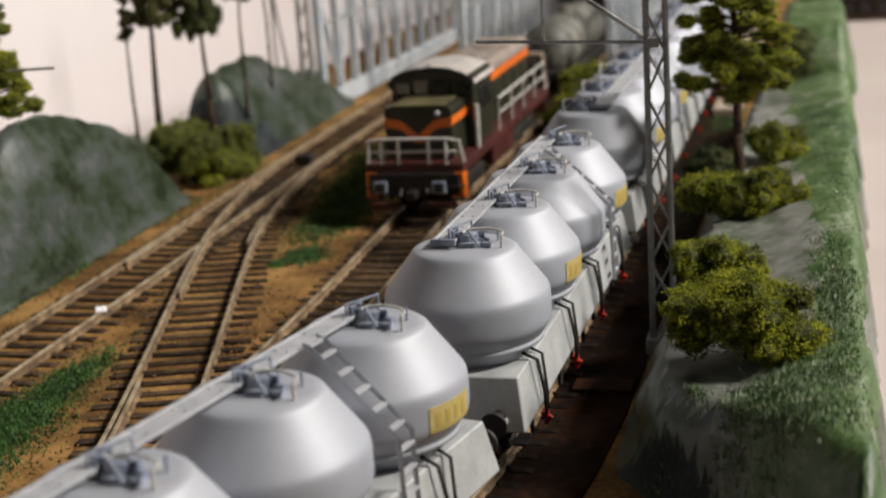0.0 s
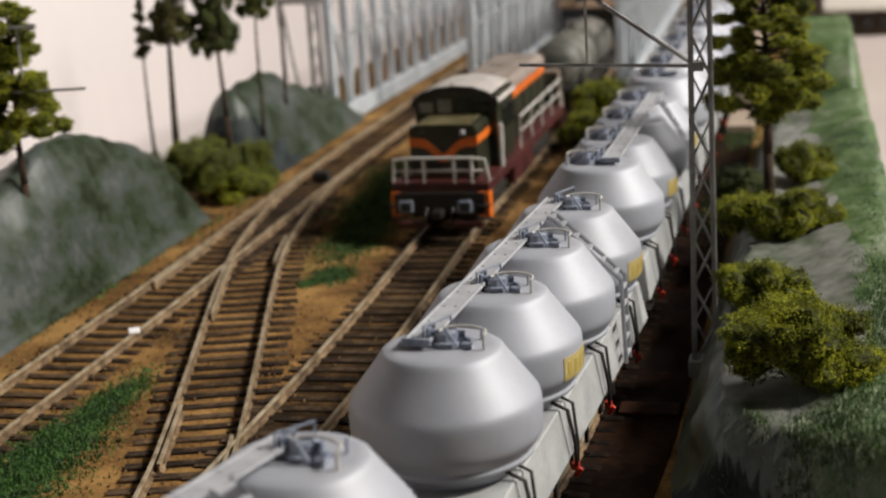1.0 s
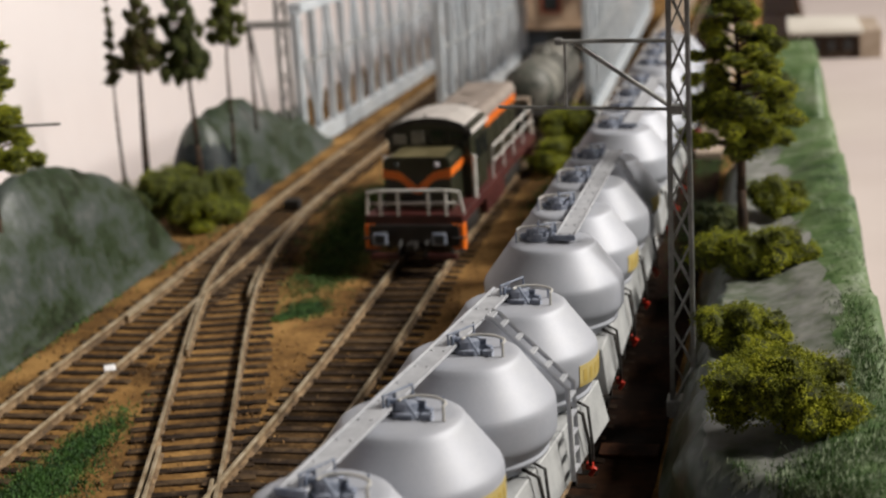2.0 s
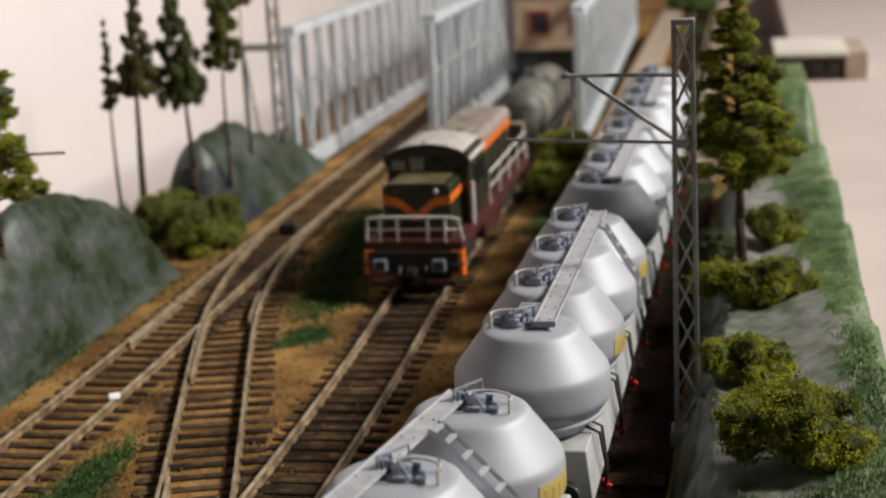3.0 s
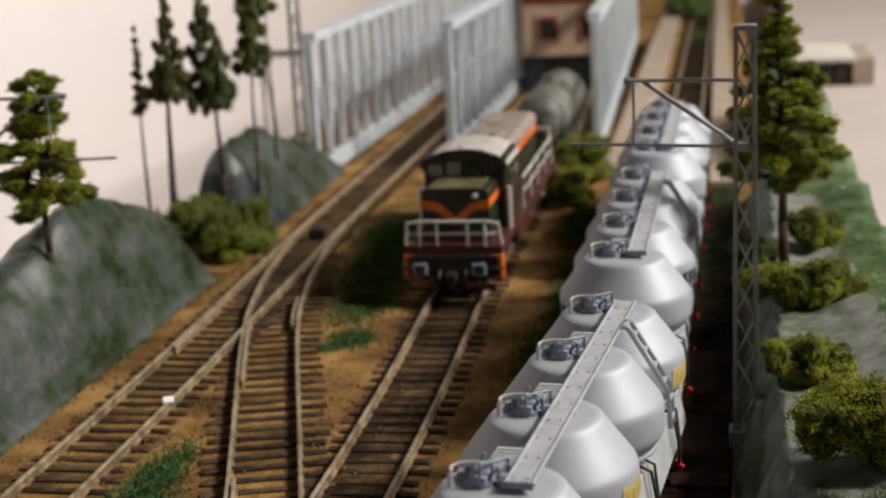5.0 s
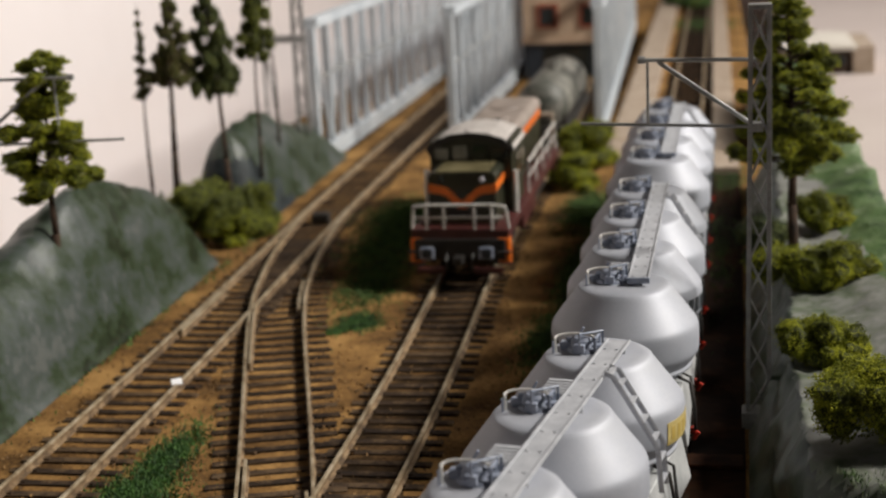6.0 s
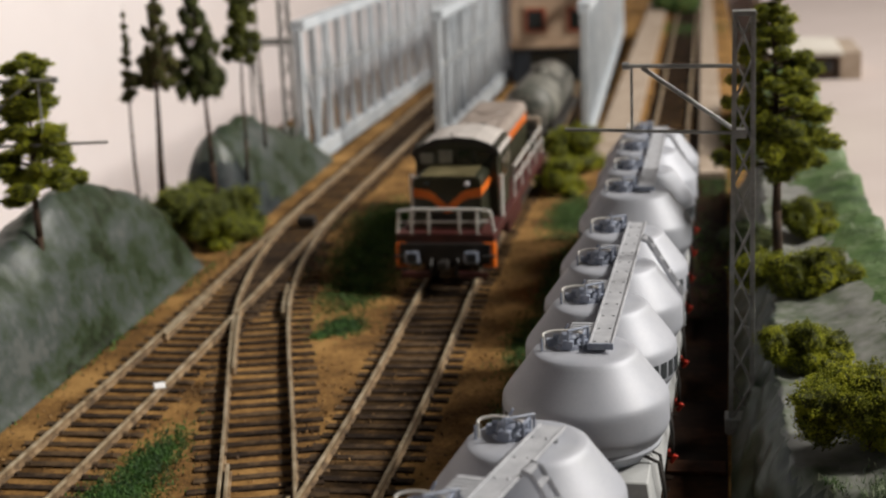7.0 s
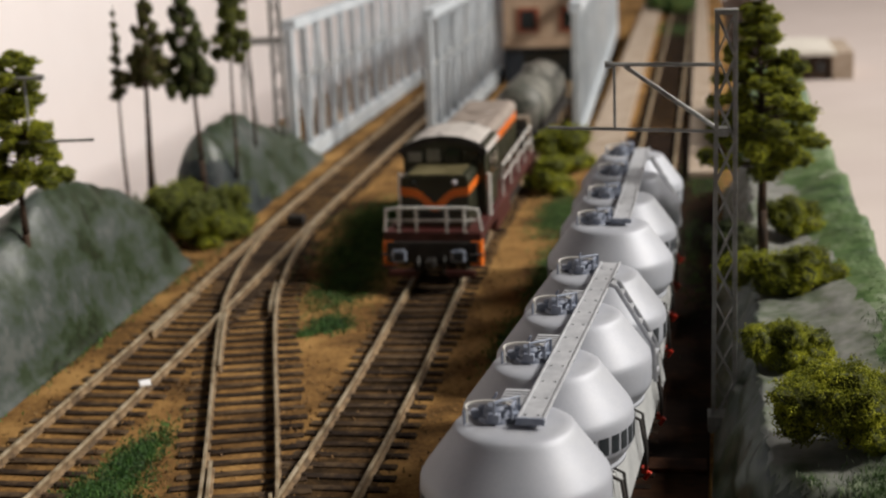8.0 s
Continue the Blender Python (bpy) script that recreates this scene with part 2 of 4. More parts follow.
M_ROOF = mat("loco_roof", [(0.22, 0.18, 0.155), (0.34, 0.285, 0.25)], 110, 0.6)
M_CABROOF = mat("loco_cab_roof", [(0.40, 0.37, 0.35), (0.56, 0.52, 0.49)], 110, 0.5)
M_RAILING = mat("railing_white", [(0.50, 0.49, 0.46), (0.62, 0.60, 0.57)], 160, 0.5)
M_HOOD_SHEEN = mat("khaki_sheen", [(0.085, 0.072, 0.034), (0.17, 0.145, 0.075)], 160, 0.4)
M_GLASS = mat("window_glass", [(0.012, 0.014, 0.014), (0.02, 0.022, 0.02)], 30, 0.06, rough_var=0.02)
M_PANE = mat("pane_reflection", [(0.15, 0.145, 0.125), (0.28, 0.265, 0.23)], 90, 0.14, rough_var=0.05)
M_LAMPGLASS = mat("lamp_glass", [(0.42, 0.40, 0.44), (0.50, 0.48, 0.52)], 60, 0.1)
M_MAST = mat("mast_grey", [(0.22, 0.22, 0.215), (0.38, 0.38, 0.37)], 200, 0.48, metal=0.3)
M_BRIDGE = mat("bridge_bluegrey", [(0.44, 0.49, 0.54), (0.60, 0.64, 0.68)], 60, 0.45)
M_TAN = mat("wooden_edging", [(0.29, 0.22, 0.16), (0.41, 0.33, 0.26)], 60, 0.8)
M_HOUSE = mat("house_plaster", [(0.40, 0.28, 0.19), (0.52, 0.38, 0.27)], 60, 0.85)
M_SLATE = mat("house_base", [(0.016, 0.022, 0.032), (0.03, 0.038, 0.05)], 60, 0.6)
M_BRICK = mat("house_red", [(0.22, 0.045, 0.02), (0.32, 0.07, 0.03)], 80, 0.7)
M_PALE = mat("pale_roof", [(0.52, 0.48, 0.42), (0.64, 0.60, 0.54)], 30, 0.7)
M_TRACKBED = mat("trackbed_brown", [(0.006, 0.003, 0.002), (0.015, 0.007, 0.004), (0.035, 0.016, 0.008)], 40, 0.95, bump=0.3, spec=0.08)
M_PLANK = mat("plank_brown", [(0.018, 0.007, 0.004), (0.040, 0.016, 0.008), (0.065, 0.028, 0.013)], 90, 0.8, bump=0.4, spec=0.1)
M_GLINT = mat("glint_white", [(0.85, 0.85, 0.87), (0.95, 0.95, 0.96)], 90, 0.15)
M_TANKGREY = mat("old_tank_grey", [(0.035, 0.045, 0.035), (0.12, 0.115, 0.10), (0.25, 0.24, 0.21)], 60, 0.55)


# ---------------------------------------------------------------- the room
def slab(name, x0, x1, y0, y1, z0, z1, material, label, category):
    ob = new(name, mesh_of(name, box(x0, x1, y0, y1, z0, z1), material))
    return tagged(ob, label, category, kind="structure")


# unseen shell; its dark walls, floor and ceiling hold down bounced light
slab("floor", -120, 190, -180, 260, -92, -90, M_FLOOR, "brown room floor far below the layout", "floor")
slab("ceiling", -120, 190, -180, 260, 170, 174, M_CEIL, "plain grey room ceiling", "ceiling")
slab("wall_west", -124, -120, -180, 260, -90, 170, M_DARKWALL, "plain dark room wall", "wall")
slab("wall_east", 190, 194, -180, 260, -90, 170, M_DARKWALL, "plain dark room wall", "wall")
slab("wall_south", -120, 190, -184, -180, -90, 170, M_DARKWALL, "plain dark room wall", "wall")
slab("wall_north", -120, 190, 260, 264, -90, 170, M_WALL, "plain pinkish room wall", "wall")
slab("backdrop", -27.0, -26.2, -45, 175, -12, 17, M_BOARD, "glossy pinkish-white backboard along the layout", "backboard")
slab("backdrop", -26.2, 60, 174, 175, -12, 17, M_BOARD, "glossy pinkish-white backboard closing the layout's end", "backboard")

slab("tabletop", 14.02, 110, 3, 190, -4, -0.2, M_WALL, "pale pinkish table surface beside the layout", "table")


# ---------------------------------------------------------------- tracks: where each one runs
TRAIN_X, TRAIN_Y, TRAIN_R = 6.02, 14.0, 65.0


def train_at(s):
    """Place and heading on the goods track, s centimetres beyond the end of the curve."""
    if s >= 0:
        return TRAIN_X + 0.016 * min(s, 25) + 0.004 * max(0, s - 25), TRAIN_Y + s, -0.016 if s < 25 else -0.004
    a = -s / TRAIN_R
    return TRAIN_X - TRAIN_R * (1 - math.cos(a)), TRAIN_Y - TRAIN_R * math.sin(a), -a


LOCO_Y = (-40.0, 10.0, 15.0, 21.0, 27.0, 33.0, 40.0, 48.0, 58.0, 72.0, 88.0, 110.0)
LOCO_X = (0.0, 0.0, 0.0, -0.11, -0.32, -0.40, -0.40, -0.30, -0.15, -0.5, -1.2, -1.6)


def glide(ys, xs, y):
    """A smooth line through the points (xs, ys), read at y."""
    n = len(ys)
    i = max(0, min(n - 2, int(np.searchsorted(ys, y)) - 1))
    slope = lambda k: (xs[min(k + 1, n - 1)] - xs[max(k - 1, 0)]) / (ys[min(k + 1, n - 1)] - ys[max(k - 1, 0)])
    h = ys[i + 1] - ys[i]
    u = (y - ys[i]) / h
    return (2 * u**3 - 3 * u**2 + 1) * xs[i] + (u**3 - 2 * u**2 + u) * h * slope(i) + (-2 * u**3 + 3 * u**2) * xs[i + 1] + (u**3 - u**2) * h * slope(i + 1)


def loco_x(y):
    return glide(LOCO_Y, LOCO_X, y)


def left_x(y):
    return -7.58 - 0.42 / (1 + math.exp(-(y - 29) / 4.0))


CROSS_Y = (-3.0, 0.0, 4.0, 8.0, 10.6, 15.0, 20.5, 24.2, 27.2, 32.6, 38.0, 42.0)
CROSS_X = (0.0, -0.06, -0.45, -1.22, -1.90, -3.15, -4.75, -5.78, -6.50, -7.38, -7.85, -7.98)


def cross_x(y):
    """The way through the turnout from the middle track to the outer one."""
    return glide(CROSS_Y, CROSS_X, y)


def line_of(fx, y0, y1, step):
    out = []
    for k in range(int((y1 - y0) / step) + 1):
        y = y0 + k * step
        out.append((fx(y), y, math.atan2(-(fx(y + 0.1) - fx(y - 0.1)), 0.2)))
    return out


RAIL_SHAPE = [(-0.09, -0.25), (0.09, -0.25), (0.08, -0.215), (0.022, -0.19), (0.022, -0.075), (0.043, -0.06), (0.043, -0.012), (0.034, 0.0), (-0.034, 0.0), (-0.043, -0.012), (-0.043, -0.06), (-0.022, -0.075), (-0.022, -0.19), (-0.08, -0.215)]


def rail_mesh(name, line, offset, dz):
    verts, faces, k = [], [], len(RAIL_SHAPE)
    for x, y, a in line:
        for u, z in RAIL_SHAPE:
            verts.append((x + (offset + u) * math.cos(a), y + (offset + u) * math.sin(a), z + dz))
    for i in range(len(line) - 1):
        for j in range(k):
            j2 = (j + 1) % k
            faces.append((i * k + j, i * k + j2, (i + 1) * k + j2, (i + 1) * k + j))
    faces.append(tuple(range(k))[::-1])
    faces.append(tuple((len(line) - 1) * k + j for j in range(k)))
    data = raw(name, verts, faces, M_RAIL)
    data.materials.append(M_RUST)
    for i, p in enumerate(data.polygons):
        p.material_index = 0 if 5 <= i % k <= 9 else 1
    return data


def add_rail(track, line, offset, dz=0.0, name="rail"):
    ob = new(name, rail_mesh(name, line, offset, dz))
    ob.parent = track


track_mid = thing("railway_track", Matrix(), "weathered straight model track under the diesel locomotive", "railway track", "model tracks")
track_left = thing("railway_track", Matrix(), "weathered outer model track running on to the truss bridge", "railway track", "model tracks")
track_cross = thing("railway_track", Matrix(), "curved turnout track joining two model tracks", "railway track", "model tracks")
track_goods = thing("railway_track", Matrix(), "model track under the silver tank wagons, curving close by", "railway track", "model tracks")
LINE_MID = line_of(loco_x, -30, 79, 1.0)
LINE_LEFT = line_of(left_x, -30, 150, 1.5)
LINE_CROSS = line_of(cross_x, -2.6, 41.0, 0.6)
LINE_GOODS = [train_at(s) for s in np.arange(-62, 150, 1.5)]
for tr, li, dz in ((track_mid, LINE_MID, 0.0), (track_left, LINE_LEFT, 0.0), (track_cross, LINE_CROSS, -0.012), (track_goods, LINE_GOODS, 0.0)):
    add_rail(tr, li, -0.878, dz)
    add_rail(tr, li, 0.878, dz)
# check rails and wing rails at the two frogs
for lo, hi, off in ((19.5, 25.5, -0.74), (24.6, 28.4, 0.70), (6.0, 10.6, 0.72), (8.8, 13.0, -0.72)):
    add_rail(track_cross, line_of(cross_x, lo, hi, 0.6), off, -0.02, "check_rail")
add_rail(track_left, line_of(left_x, 22.5, 27.5, 0.8), -0.74, -0.02, "check_rail")
bm = box(-0.35, 0.35, -0.28, 0.28, -0.2, 0.16, 0.05)
bm.transform(Matrix.Translation((left_x(38) + 0.15, 37.9, 0)))
# small white chip added as a painted glint on the rail
chip = box(-0.16, 0.16, -0.12, 0.12, 0.0, 0.07, 0.03)
chip.transform(Matrix.Translation((left_x(17.5) + 0.86, 17.5, 0.0)) @ Matrix.Rotation(0.5, 4, "Z") @ Matrix.Rotation(0.5, 4, "X"))
part("glint_chip", chip, M_GLINT, track_left, "white chip painting a glint on the rail")
part("point_motor", bm, M_BLACK, track_cross)


# a dark ballast bed under the middle track
def ballast_bed(track, line, half):
    verts, faces = [], []
    us = [half * k / 6 for k in range(-6, 7)]
    for i, (x, y, a) in enumerate(line):
        for u in us:
            edge = 0.05 * max(0.0, abs(u) / half - 0.7) / 0.3
            verts.append((x + u * math.cos(a), y + u * math.sin(a), -0.292 - edge + 0.03 * fbm(x + u, y, 50, 1.2, 3)))
        if i:
            k = len(us)
            faces += [(k * i - k + j, k * i - k + j + 1, k * i + j + 1, k * i + j) for j in range(k - 1)]
    ob = new("ballast_bed", raw("ballast_bed", verts, faces, M_BALLAST, True))
    ob.parent = track
    tagged(ob, "dark brown ballast between the rails")


ballast_bed(track_mid, line_of(loco_x, -8, 60, 0.4), 1.35)


# the goods track lies on a brown board, darkened to carry the bank's shade
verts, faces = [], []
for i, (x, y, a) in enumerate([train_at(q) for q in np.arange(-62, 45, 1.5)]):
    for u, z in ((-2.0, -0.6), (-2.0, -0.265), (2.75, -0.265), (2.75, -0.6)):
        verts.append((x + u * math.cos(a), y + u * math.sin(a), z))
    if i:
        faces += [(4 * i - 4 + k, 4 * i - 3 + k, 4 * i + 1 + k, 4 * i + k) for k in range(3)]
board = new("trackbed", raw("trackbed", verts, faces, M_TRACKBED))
tagged(board, "brown board under the goods track, trench shade in its colour", "trackbed", kind="structure")


plank = new("wooden_plank", mesh_of("wooden_plank", box(7.35, 8.72, 12.75, 13.45, -0.262, -0.15, 0.02), M_PLANK))
tagged(plank, "reddish brown wooden plank lying beside the goods track", "plank")


# ---------------------------------------------------------------- ground
def ground_height(x, y):
    z = -0.305 + 0.05 * fbm(x, y, 0, 0.9, 3) + 0.03 * fbm(x, y, 5, 4.0, 2)
    # the valley under the bridges
    inside = min((x + 16.2), 2.3 - x) / 1.0
    along = min((y - 54.5), (112 - y)) / 1.5
    d = max(0.0, min(1.0, inside, along))
    return (x, y, z - 5.6 * d * d * (3 - 2 * d))


ground = new("ground", field("ground", -16.2, 10.6, -45, 174, 0.55, ground_height, M_SAND, -2.5))
tagged(ground, "sandy brown scattered ground of the model landscape", "ground", kind="structure")
slab("baseboard", -26.2, 14.4, -45, 174, -12, -7.5, M_WALL, "wooden baseboard under the model landscape", "baseboard")


def smooth(a, b, v):
    u = max(0.0, min(1.0, (v - a) / (b - a)))
    return u * u * (3 - 2 * u)


def rock_one(x, y):
    back = 0.35 + 0.65 * smooth(-15.5, -12.0, x)
    hump = 1 - 0.28 * smooth(24.0, 15.0, y)
    top = 4.25 * hump * math.sqrt(max(0.0, 1 - (max(0.0, y - 23.6) / 8.3) ** 2))
    wall = smooth(-10.0, -11.9, x)
    z = top * back * (0.55 * wall + 0.45 * smooth(-10.0, -10.9, x)) + (0.55 * fbm(x, y * 0.8, 3, 0.5, 4) + 0.20 * abs(fbm(x, y * 0.7, 40, 1.3, 4))) * wall
    return (x + 0.55 * fbm(9.0, y * 0.6, z * 1.2, 0.6, 4) * wall, y, z - 0.4 + 0.3 * wall)


def rock_two(x, y):
    top = 3.75 * smooth(36.2, 39.0, y) * (1 - 0.42 * smooth(42, 50, y)) * smooth(54.4, 50.0, y)
    wall = smooth(-10.1, -11.9, x) * smooth(-13.7, -12.0, x)
    z = top * (0.5 * wall + 0.5 * smooth(-10.1, -10.9, x) * smooth(-13.9, -12.5, x)) + 0.8 * fbm(x, y, 17, 0.45, 5) * wall
    return (x + 0.3 * fbm(x, y, 13, 0.6, 3) * wall, y, z - 0.42 + 0.2 * wall)


def bank(x, y):
    foot = 8.75 + 0.02 * max(0, y - 14) + 0.18 * fbm(y, 2.0, 0, 0.35, 3)
    rise = 0.6 * max(0.0, min(1.0, (x - foot) / 1.15)) + 0.4 * smooth(foot, foot + 1.25, x)
    z = 2.25 * rise + 0.55 * smooth(10.8, 13.2, x)
    z *= smooth(5.1, 7.0, y + 1.35 * (x - 11)) * smooth(47.5, 41.0, y)
    z += 0.30 * fbm(x, y, 21, 0.55, 4) * rise + 0.07 * fbm(x, y, 31, 2.2, 3) * rise
    return (x + 0.45 * fbm(0.0, y, z * 1.3, 0.75, 5) * smooth(0, 0.35, rise), y + 0.25 * fbm(5.0, y, z, 0.9, 3) * rise, z - 0.44 + 0.1 * rise - 3.5 * smooth(13.55, 14.25, x))


def far_mound(x, y):
    z = 3.3 * smooth(50, 53.5, y) * smooth(70, 63, y) * smooth(9.7, 11.0, x) * smooth(14.35, 13.5, x)
    return (x, y, z - 0.45 + 0.35 * fbm(x, y, 95, 0.6, 4) * min(1.0, z))


for fn, x0, x1, y0, y1, material, label in (
    (far_mound, 9.6, 14.35, 49.5, 70, M_WASH, "grey-green flocked plaster mound beyond the bank"),
    (rock_one, -16.1, -9.8, -12, 32.6, M_ROCK, "grey-green painted plaster rock wall beside the track"),
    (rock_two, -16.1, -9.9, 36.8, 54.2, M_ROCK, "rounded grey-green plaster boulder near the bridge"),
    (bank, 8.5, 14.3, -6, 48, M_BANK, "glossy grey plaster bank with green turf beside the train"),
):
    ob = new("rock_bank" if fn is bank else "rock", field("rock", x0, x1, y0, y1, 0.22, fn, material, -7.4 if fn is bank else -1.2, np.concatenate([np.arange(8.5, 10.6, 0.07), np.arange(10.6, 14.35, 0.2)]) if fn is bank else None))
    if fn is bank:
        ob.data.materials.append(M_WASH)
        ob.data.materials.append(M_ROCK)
        ob.data.materials.append(M_ROCK_SHADE)
        for p in ob.data.polygons:
            c = p.center / (1.0 if abs(p.center.x) > 1 else CM)
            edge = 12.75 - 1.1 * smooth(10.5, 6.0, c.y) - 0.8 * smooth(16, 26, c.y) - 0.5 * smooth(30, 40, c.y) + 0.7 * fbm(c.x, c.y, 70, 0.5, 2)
            # flank and front faces get darker materials that stand in for shade
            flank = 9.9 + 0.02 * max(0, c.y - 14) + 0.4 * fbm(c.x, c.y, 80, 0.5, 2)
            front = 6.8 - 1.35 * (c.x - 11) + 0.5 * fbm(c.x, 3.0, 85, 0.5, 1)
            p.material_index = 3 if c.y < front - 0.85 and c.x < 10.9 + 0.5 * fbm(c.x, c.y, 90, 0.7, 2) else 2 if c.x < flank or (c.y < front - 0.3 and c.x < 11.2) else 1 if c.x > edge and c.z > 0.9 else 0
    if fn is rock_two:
        ob.data.materials.append(M_ROCK_SHADE)
        # the boulder's shaded low front is painted dark, not hollowed out
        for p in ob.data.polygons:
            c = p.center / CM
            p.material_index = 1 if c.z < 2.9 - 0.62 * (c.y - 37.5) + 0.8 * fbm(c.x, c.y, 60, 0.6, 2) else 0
    tagged(ob, label, "rock", kind="structure" if fn is bank else "")


# ---------------------------------------------------------------- grass, stones
def grass(name, spots, count, tall, material, label, over=ground_height, thin=1.0):
    """Short blades over ellipses (x, y, rx, ry) of ground, thinner towards the rim."""
    area = sum(a[2] * a[3] for a in spots)
    verts, faces = [], []
    for cx, cy, rx, ry in spots:
        for _ in range(int(count * rx * ry / area)):
            x, y = cx + rx * rng.gauss(0, 0.52), cy + ry * rng.gauss(0, 0.52)
            z = over(x, y)[2] - 0.02
            h, w, b = tall * rng.uniform(0.5, 1.2), thin * rng.uniform(0.018, 0.04), rng.uniform(0, 6.283)
            lean = rng.uniform(0, 0.8) * h
            c, s = math.cos(b), math.sin(b)
            i = len(verts)
            verts += [(x - w * s, y + w * c, z), (x + w * s, y - w * c, z), (x + lean * 0.5 * c, y + lean * 0.5 * s, z + h * 0.7), (x + lean * c + w * s * 0.3, y + lean * s, z + h)]
            faces += [(i, i + 1, i + 2), (i + 1, i + 3, i + 2)]
    ob = new(name, raw(name, verts, faces, material))
    return tagged(ob, label, "grass", kind="stuff")


grass("grass", [(-5.3, 13.0, 0.62, 1.9), (-5.3, 10.0, 1.0, 2.4), (-5.35, 7.0, 1.35, 3.2), (-6.2, 3.0, 1.5, 3.0)], 40000, 0.11, M_TURF, "bright green strewn grass between the tracks")
grass("grass", [(-3.1, 24.2, 0.65, 0.9), (-3.6, 23.3, 0.3, 0.4)], 2500, 0.12, M_TURF, "small green tuft of strewn grass on sand")
grass("grass", [(-3.6, 29.0, 1.1, 3.6), (-4.3, 34.0, 1.4, 4.0), (-4.8, 39.5, 1.5, 3.2), (-3.2, 38, 1.5, 4.0)], 26000, 0.13, M_TURF_DARK, "dark green strewn grass beside the locomotive")
grass("grass", [(3.1, 22.5, 0.7, 2.8), (3.4, 30.0, 0.7, 5.0), (2.9, 40.0, 1.0, 4.0), (3.2, 15.0, 0.5, 3.0)], 18000, 0.13, M_TURF_DARK, "dark green strewn grass between the trains")
grass("grass", [(8.3, 33.0, 0.5, 8.0), (8.6, 47.0, 0.9, 5.0)], 4000, 0.14, M_TURF, "green strewn grass at the bank's foot")
grass("grass", [(-9.95, 36.0, 0.35, 3.5), (-9.8, 30.5, 0.3, 2.0), (-10.0, 22.0, 0.25, 6.0), (6.8, 112, 3.0, 5.0)], 2600, 0.18, M_TURF, "green strewn grass at the foot of the rocks")

grass("grass", [(12.3, 6.9, 1.2, 0.9), (10.3, 7.2, 0.6, 0.5), (13.1, 11.0, 0.45, 4.0), (12.6, 5.2, 1.1, 0.9), (11.6, 6.0, 0.8, 0.5)], 6500, 0.15, M_TURF_BANK, "pale glinting flock fibres strewn on the bank", bank, 0.55)
grass("grass", [(13.1, 12.0, 0.45, 6.0), (13.1, 22.0, 0.5, 6.0), (13.0, 32.0, 0.5, 6.0)], 6000, 0.06, M_TURF_BANK, "dull green flock grass along the bank", bank, 0.5)

pts, sizes = [], []
for fx, y0, y1, k in ((loco_x, 0, 60, 1500), (left_x, 4, 60, 1700), (cross_x, 0, 40, 1200)):
    for _ in range(k):
        y = rng.uniform(y0, y1)
        x = fx(y) + rng.choice((-1, 1)) * abs(rng.gauss(1.35, 0.55))
        pts.append((x, y, -0.30 + rng.uniform(0, 0.05)))
        sizes.append(rng.uniform(0.02, 0.065))
v, f = crumbs(np.array(pts), sizes, 0.9)
ob = new("ballast_stones", raw("ballast_stones", v, f, M_STONE))
tagged(ob, "loose brown ballast grains strewn beside the sleepers", "ballast", kind="stuff")


# ---------------------------------------------------------------- tank wagons
POT_PITCH, WAGON_PITCH = 3.36, 15.2
POT_AT = [POT_PITCH * k for k in (-1.5, -0.5, 0.5, 1.5)]
POT = [(0.0, 4.13), (0.86, 4.125), (1.01, 4.10), (1.07, 4.06), (1.12, 3.98), (1.36, 3.66), (1.60, 3.335), (1.645, 3.27), (1.675, 3.215), (1.69, 3.15), (1.70, 3.05), (1.70, 2.72), (1.695, 2.62), (1.68, 2.56), (1.645, 2.50), (1.53, 2.33), (1.50, 2.29), (1.535, 2.27), (1.53, 2.20), (1.40, 2.16), (1.22, 1.92), (1.00, 1.74), (0.76, 1.62), (0.0, 1.60)]
CAP = 4.13


def radius_at(z):
    for (r0, z0), (r1, z1) in zip(POT, POT[1:]):
        if z1 <= z <= z0 and z0 > z1:
            return r0 + (r1 - r0) * (z0 - z) / (z0 - z1)
    return 1.7


def decal(a0, a1, z0, z1, lift, y):
    prof = [(radius_at(z0 + (z1 - z0) * k / 6) + lift, z0 + (z1 - z0) * k / 6) for k in range(7)]
    n = max(2, int((a1 - a0) / 3))
    inner = [(r - lift * 0.8, z) for r, z in prof[::-1]]
    return lathe(prof + inner + prof[:1], n, 1, 1, a0, a1, Matrix.Translation((0, y, 0)))


def frame_bm():
    """The underframe: a deep box whose sides and ends splay outwards towards the foot."""
    bm = bmesh.new()
    levels = []
    for x, y, z in ((1.34, 6.62, 1.90), (1.50, 6.88, 0.86), (1.38, 6.6, 0.76)):
        levels.append([bm.verts.new((sx * x, sy * y, z)) for sx, sy in ((-1, -1), (1, -1), (1, 1), (-1, 1))])
    for p, q in zip(levels, levels[1:]):
        for i in range(4):
            j = (i + 1) % 4
            bm.faces.new((p[i], p[j], q[j], q[i]))
    bm.faces.new(levels[0][::-1])
    bm.faces.new(levels[-1])
    bmesh.ops.recalc_face_normals(bm, faces=bm.faces)
    bmesh.ops.bevel(bm, geom=list(bm.edges), offset=0.025, segments=1, affect="EDGES")
    return bm


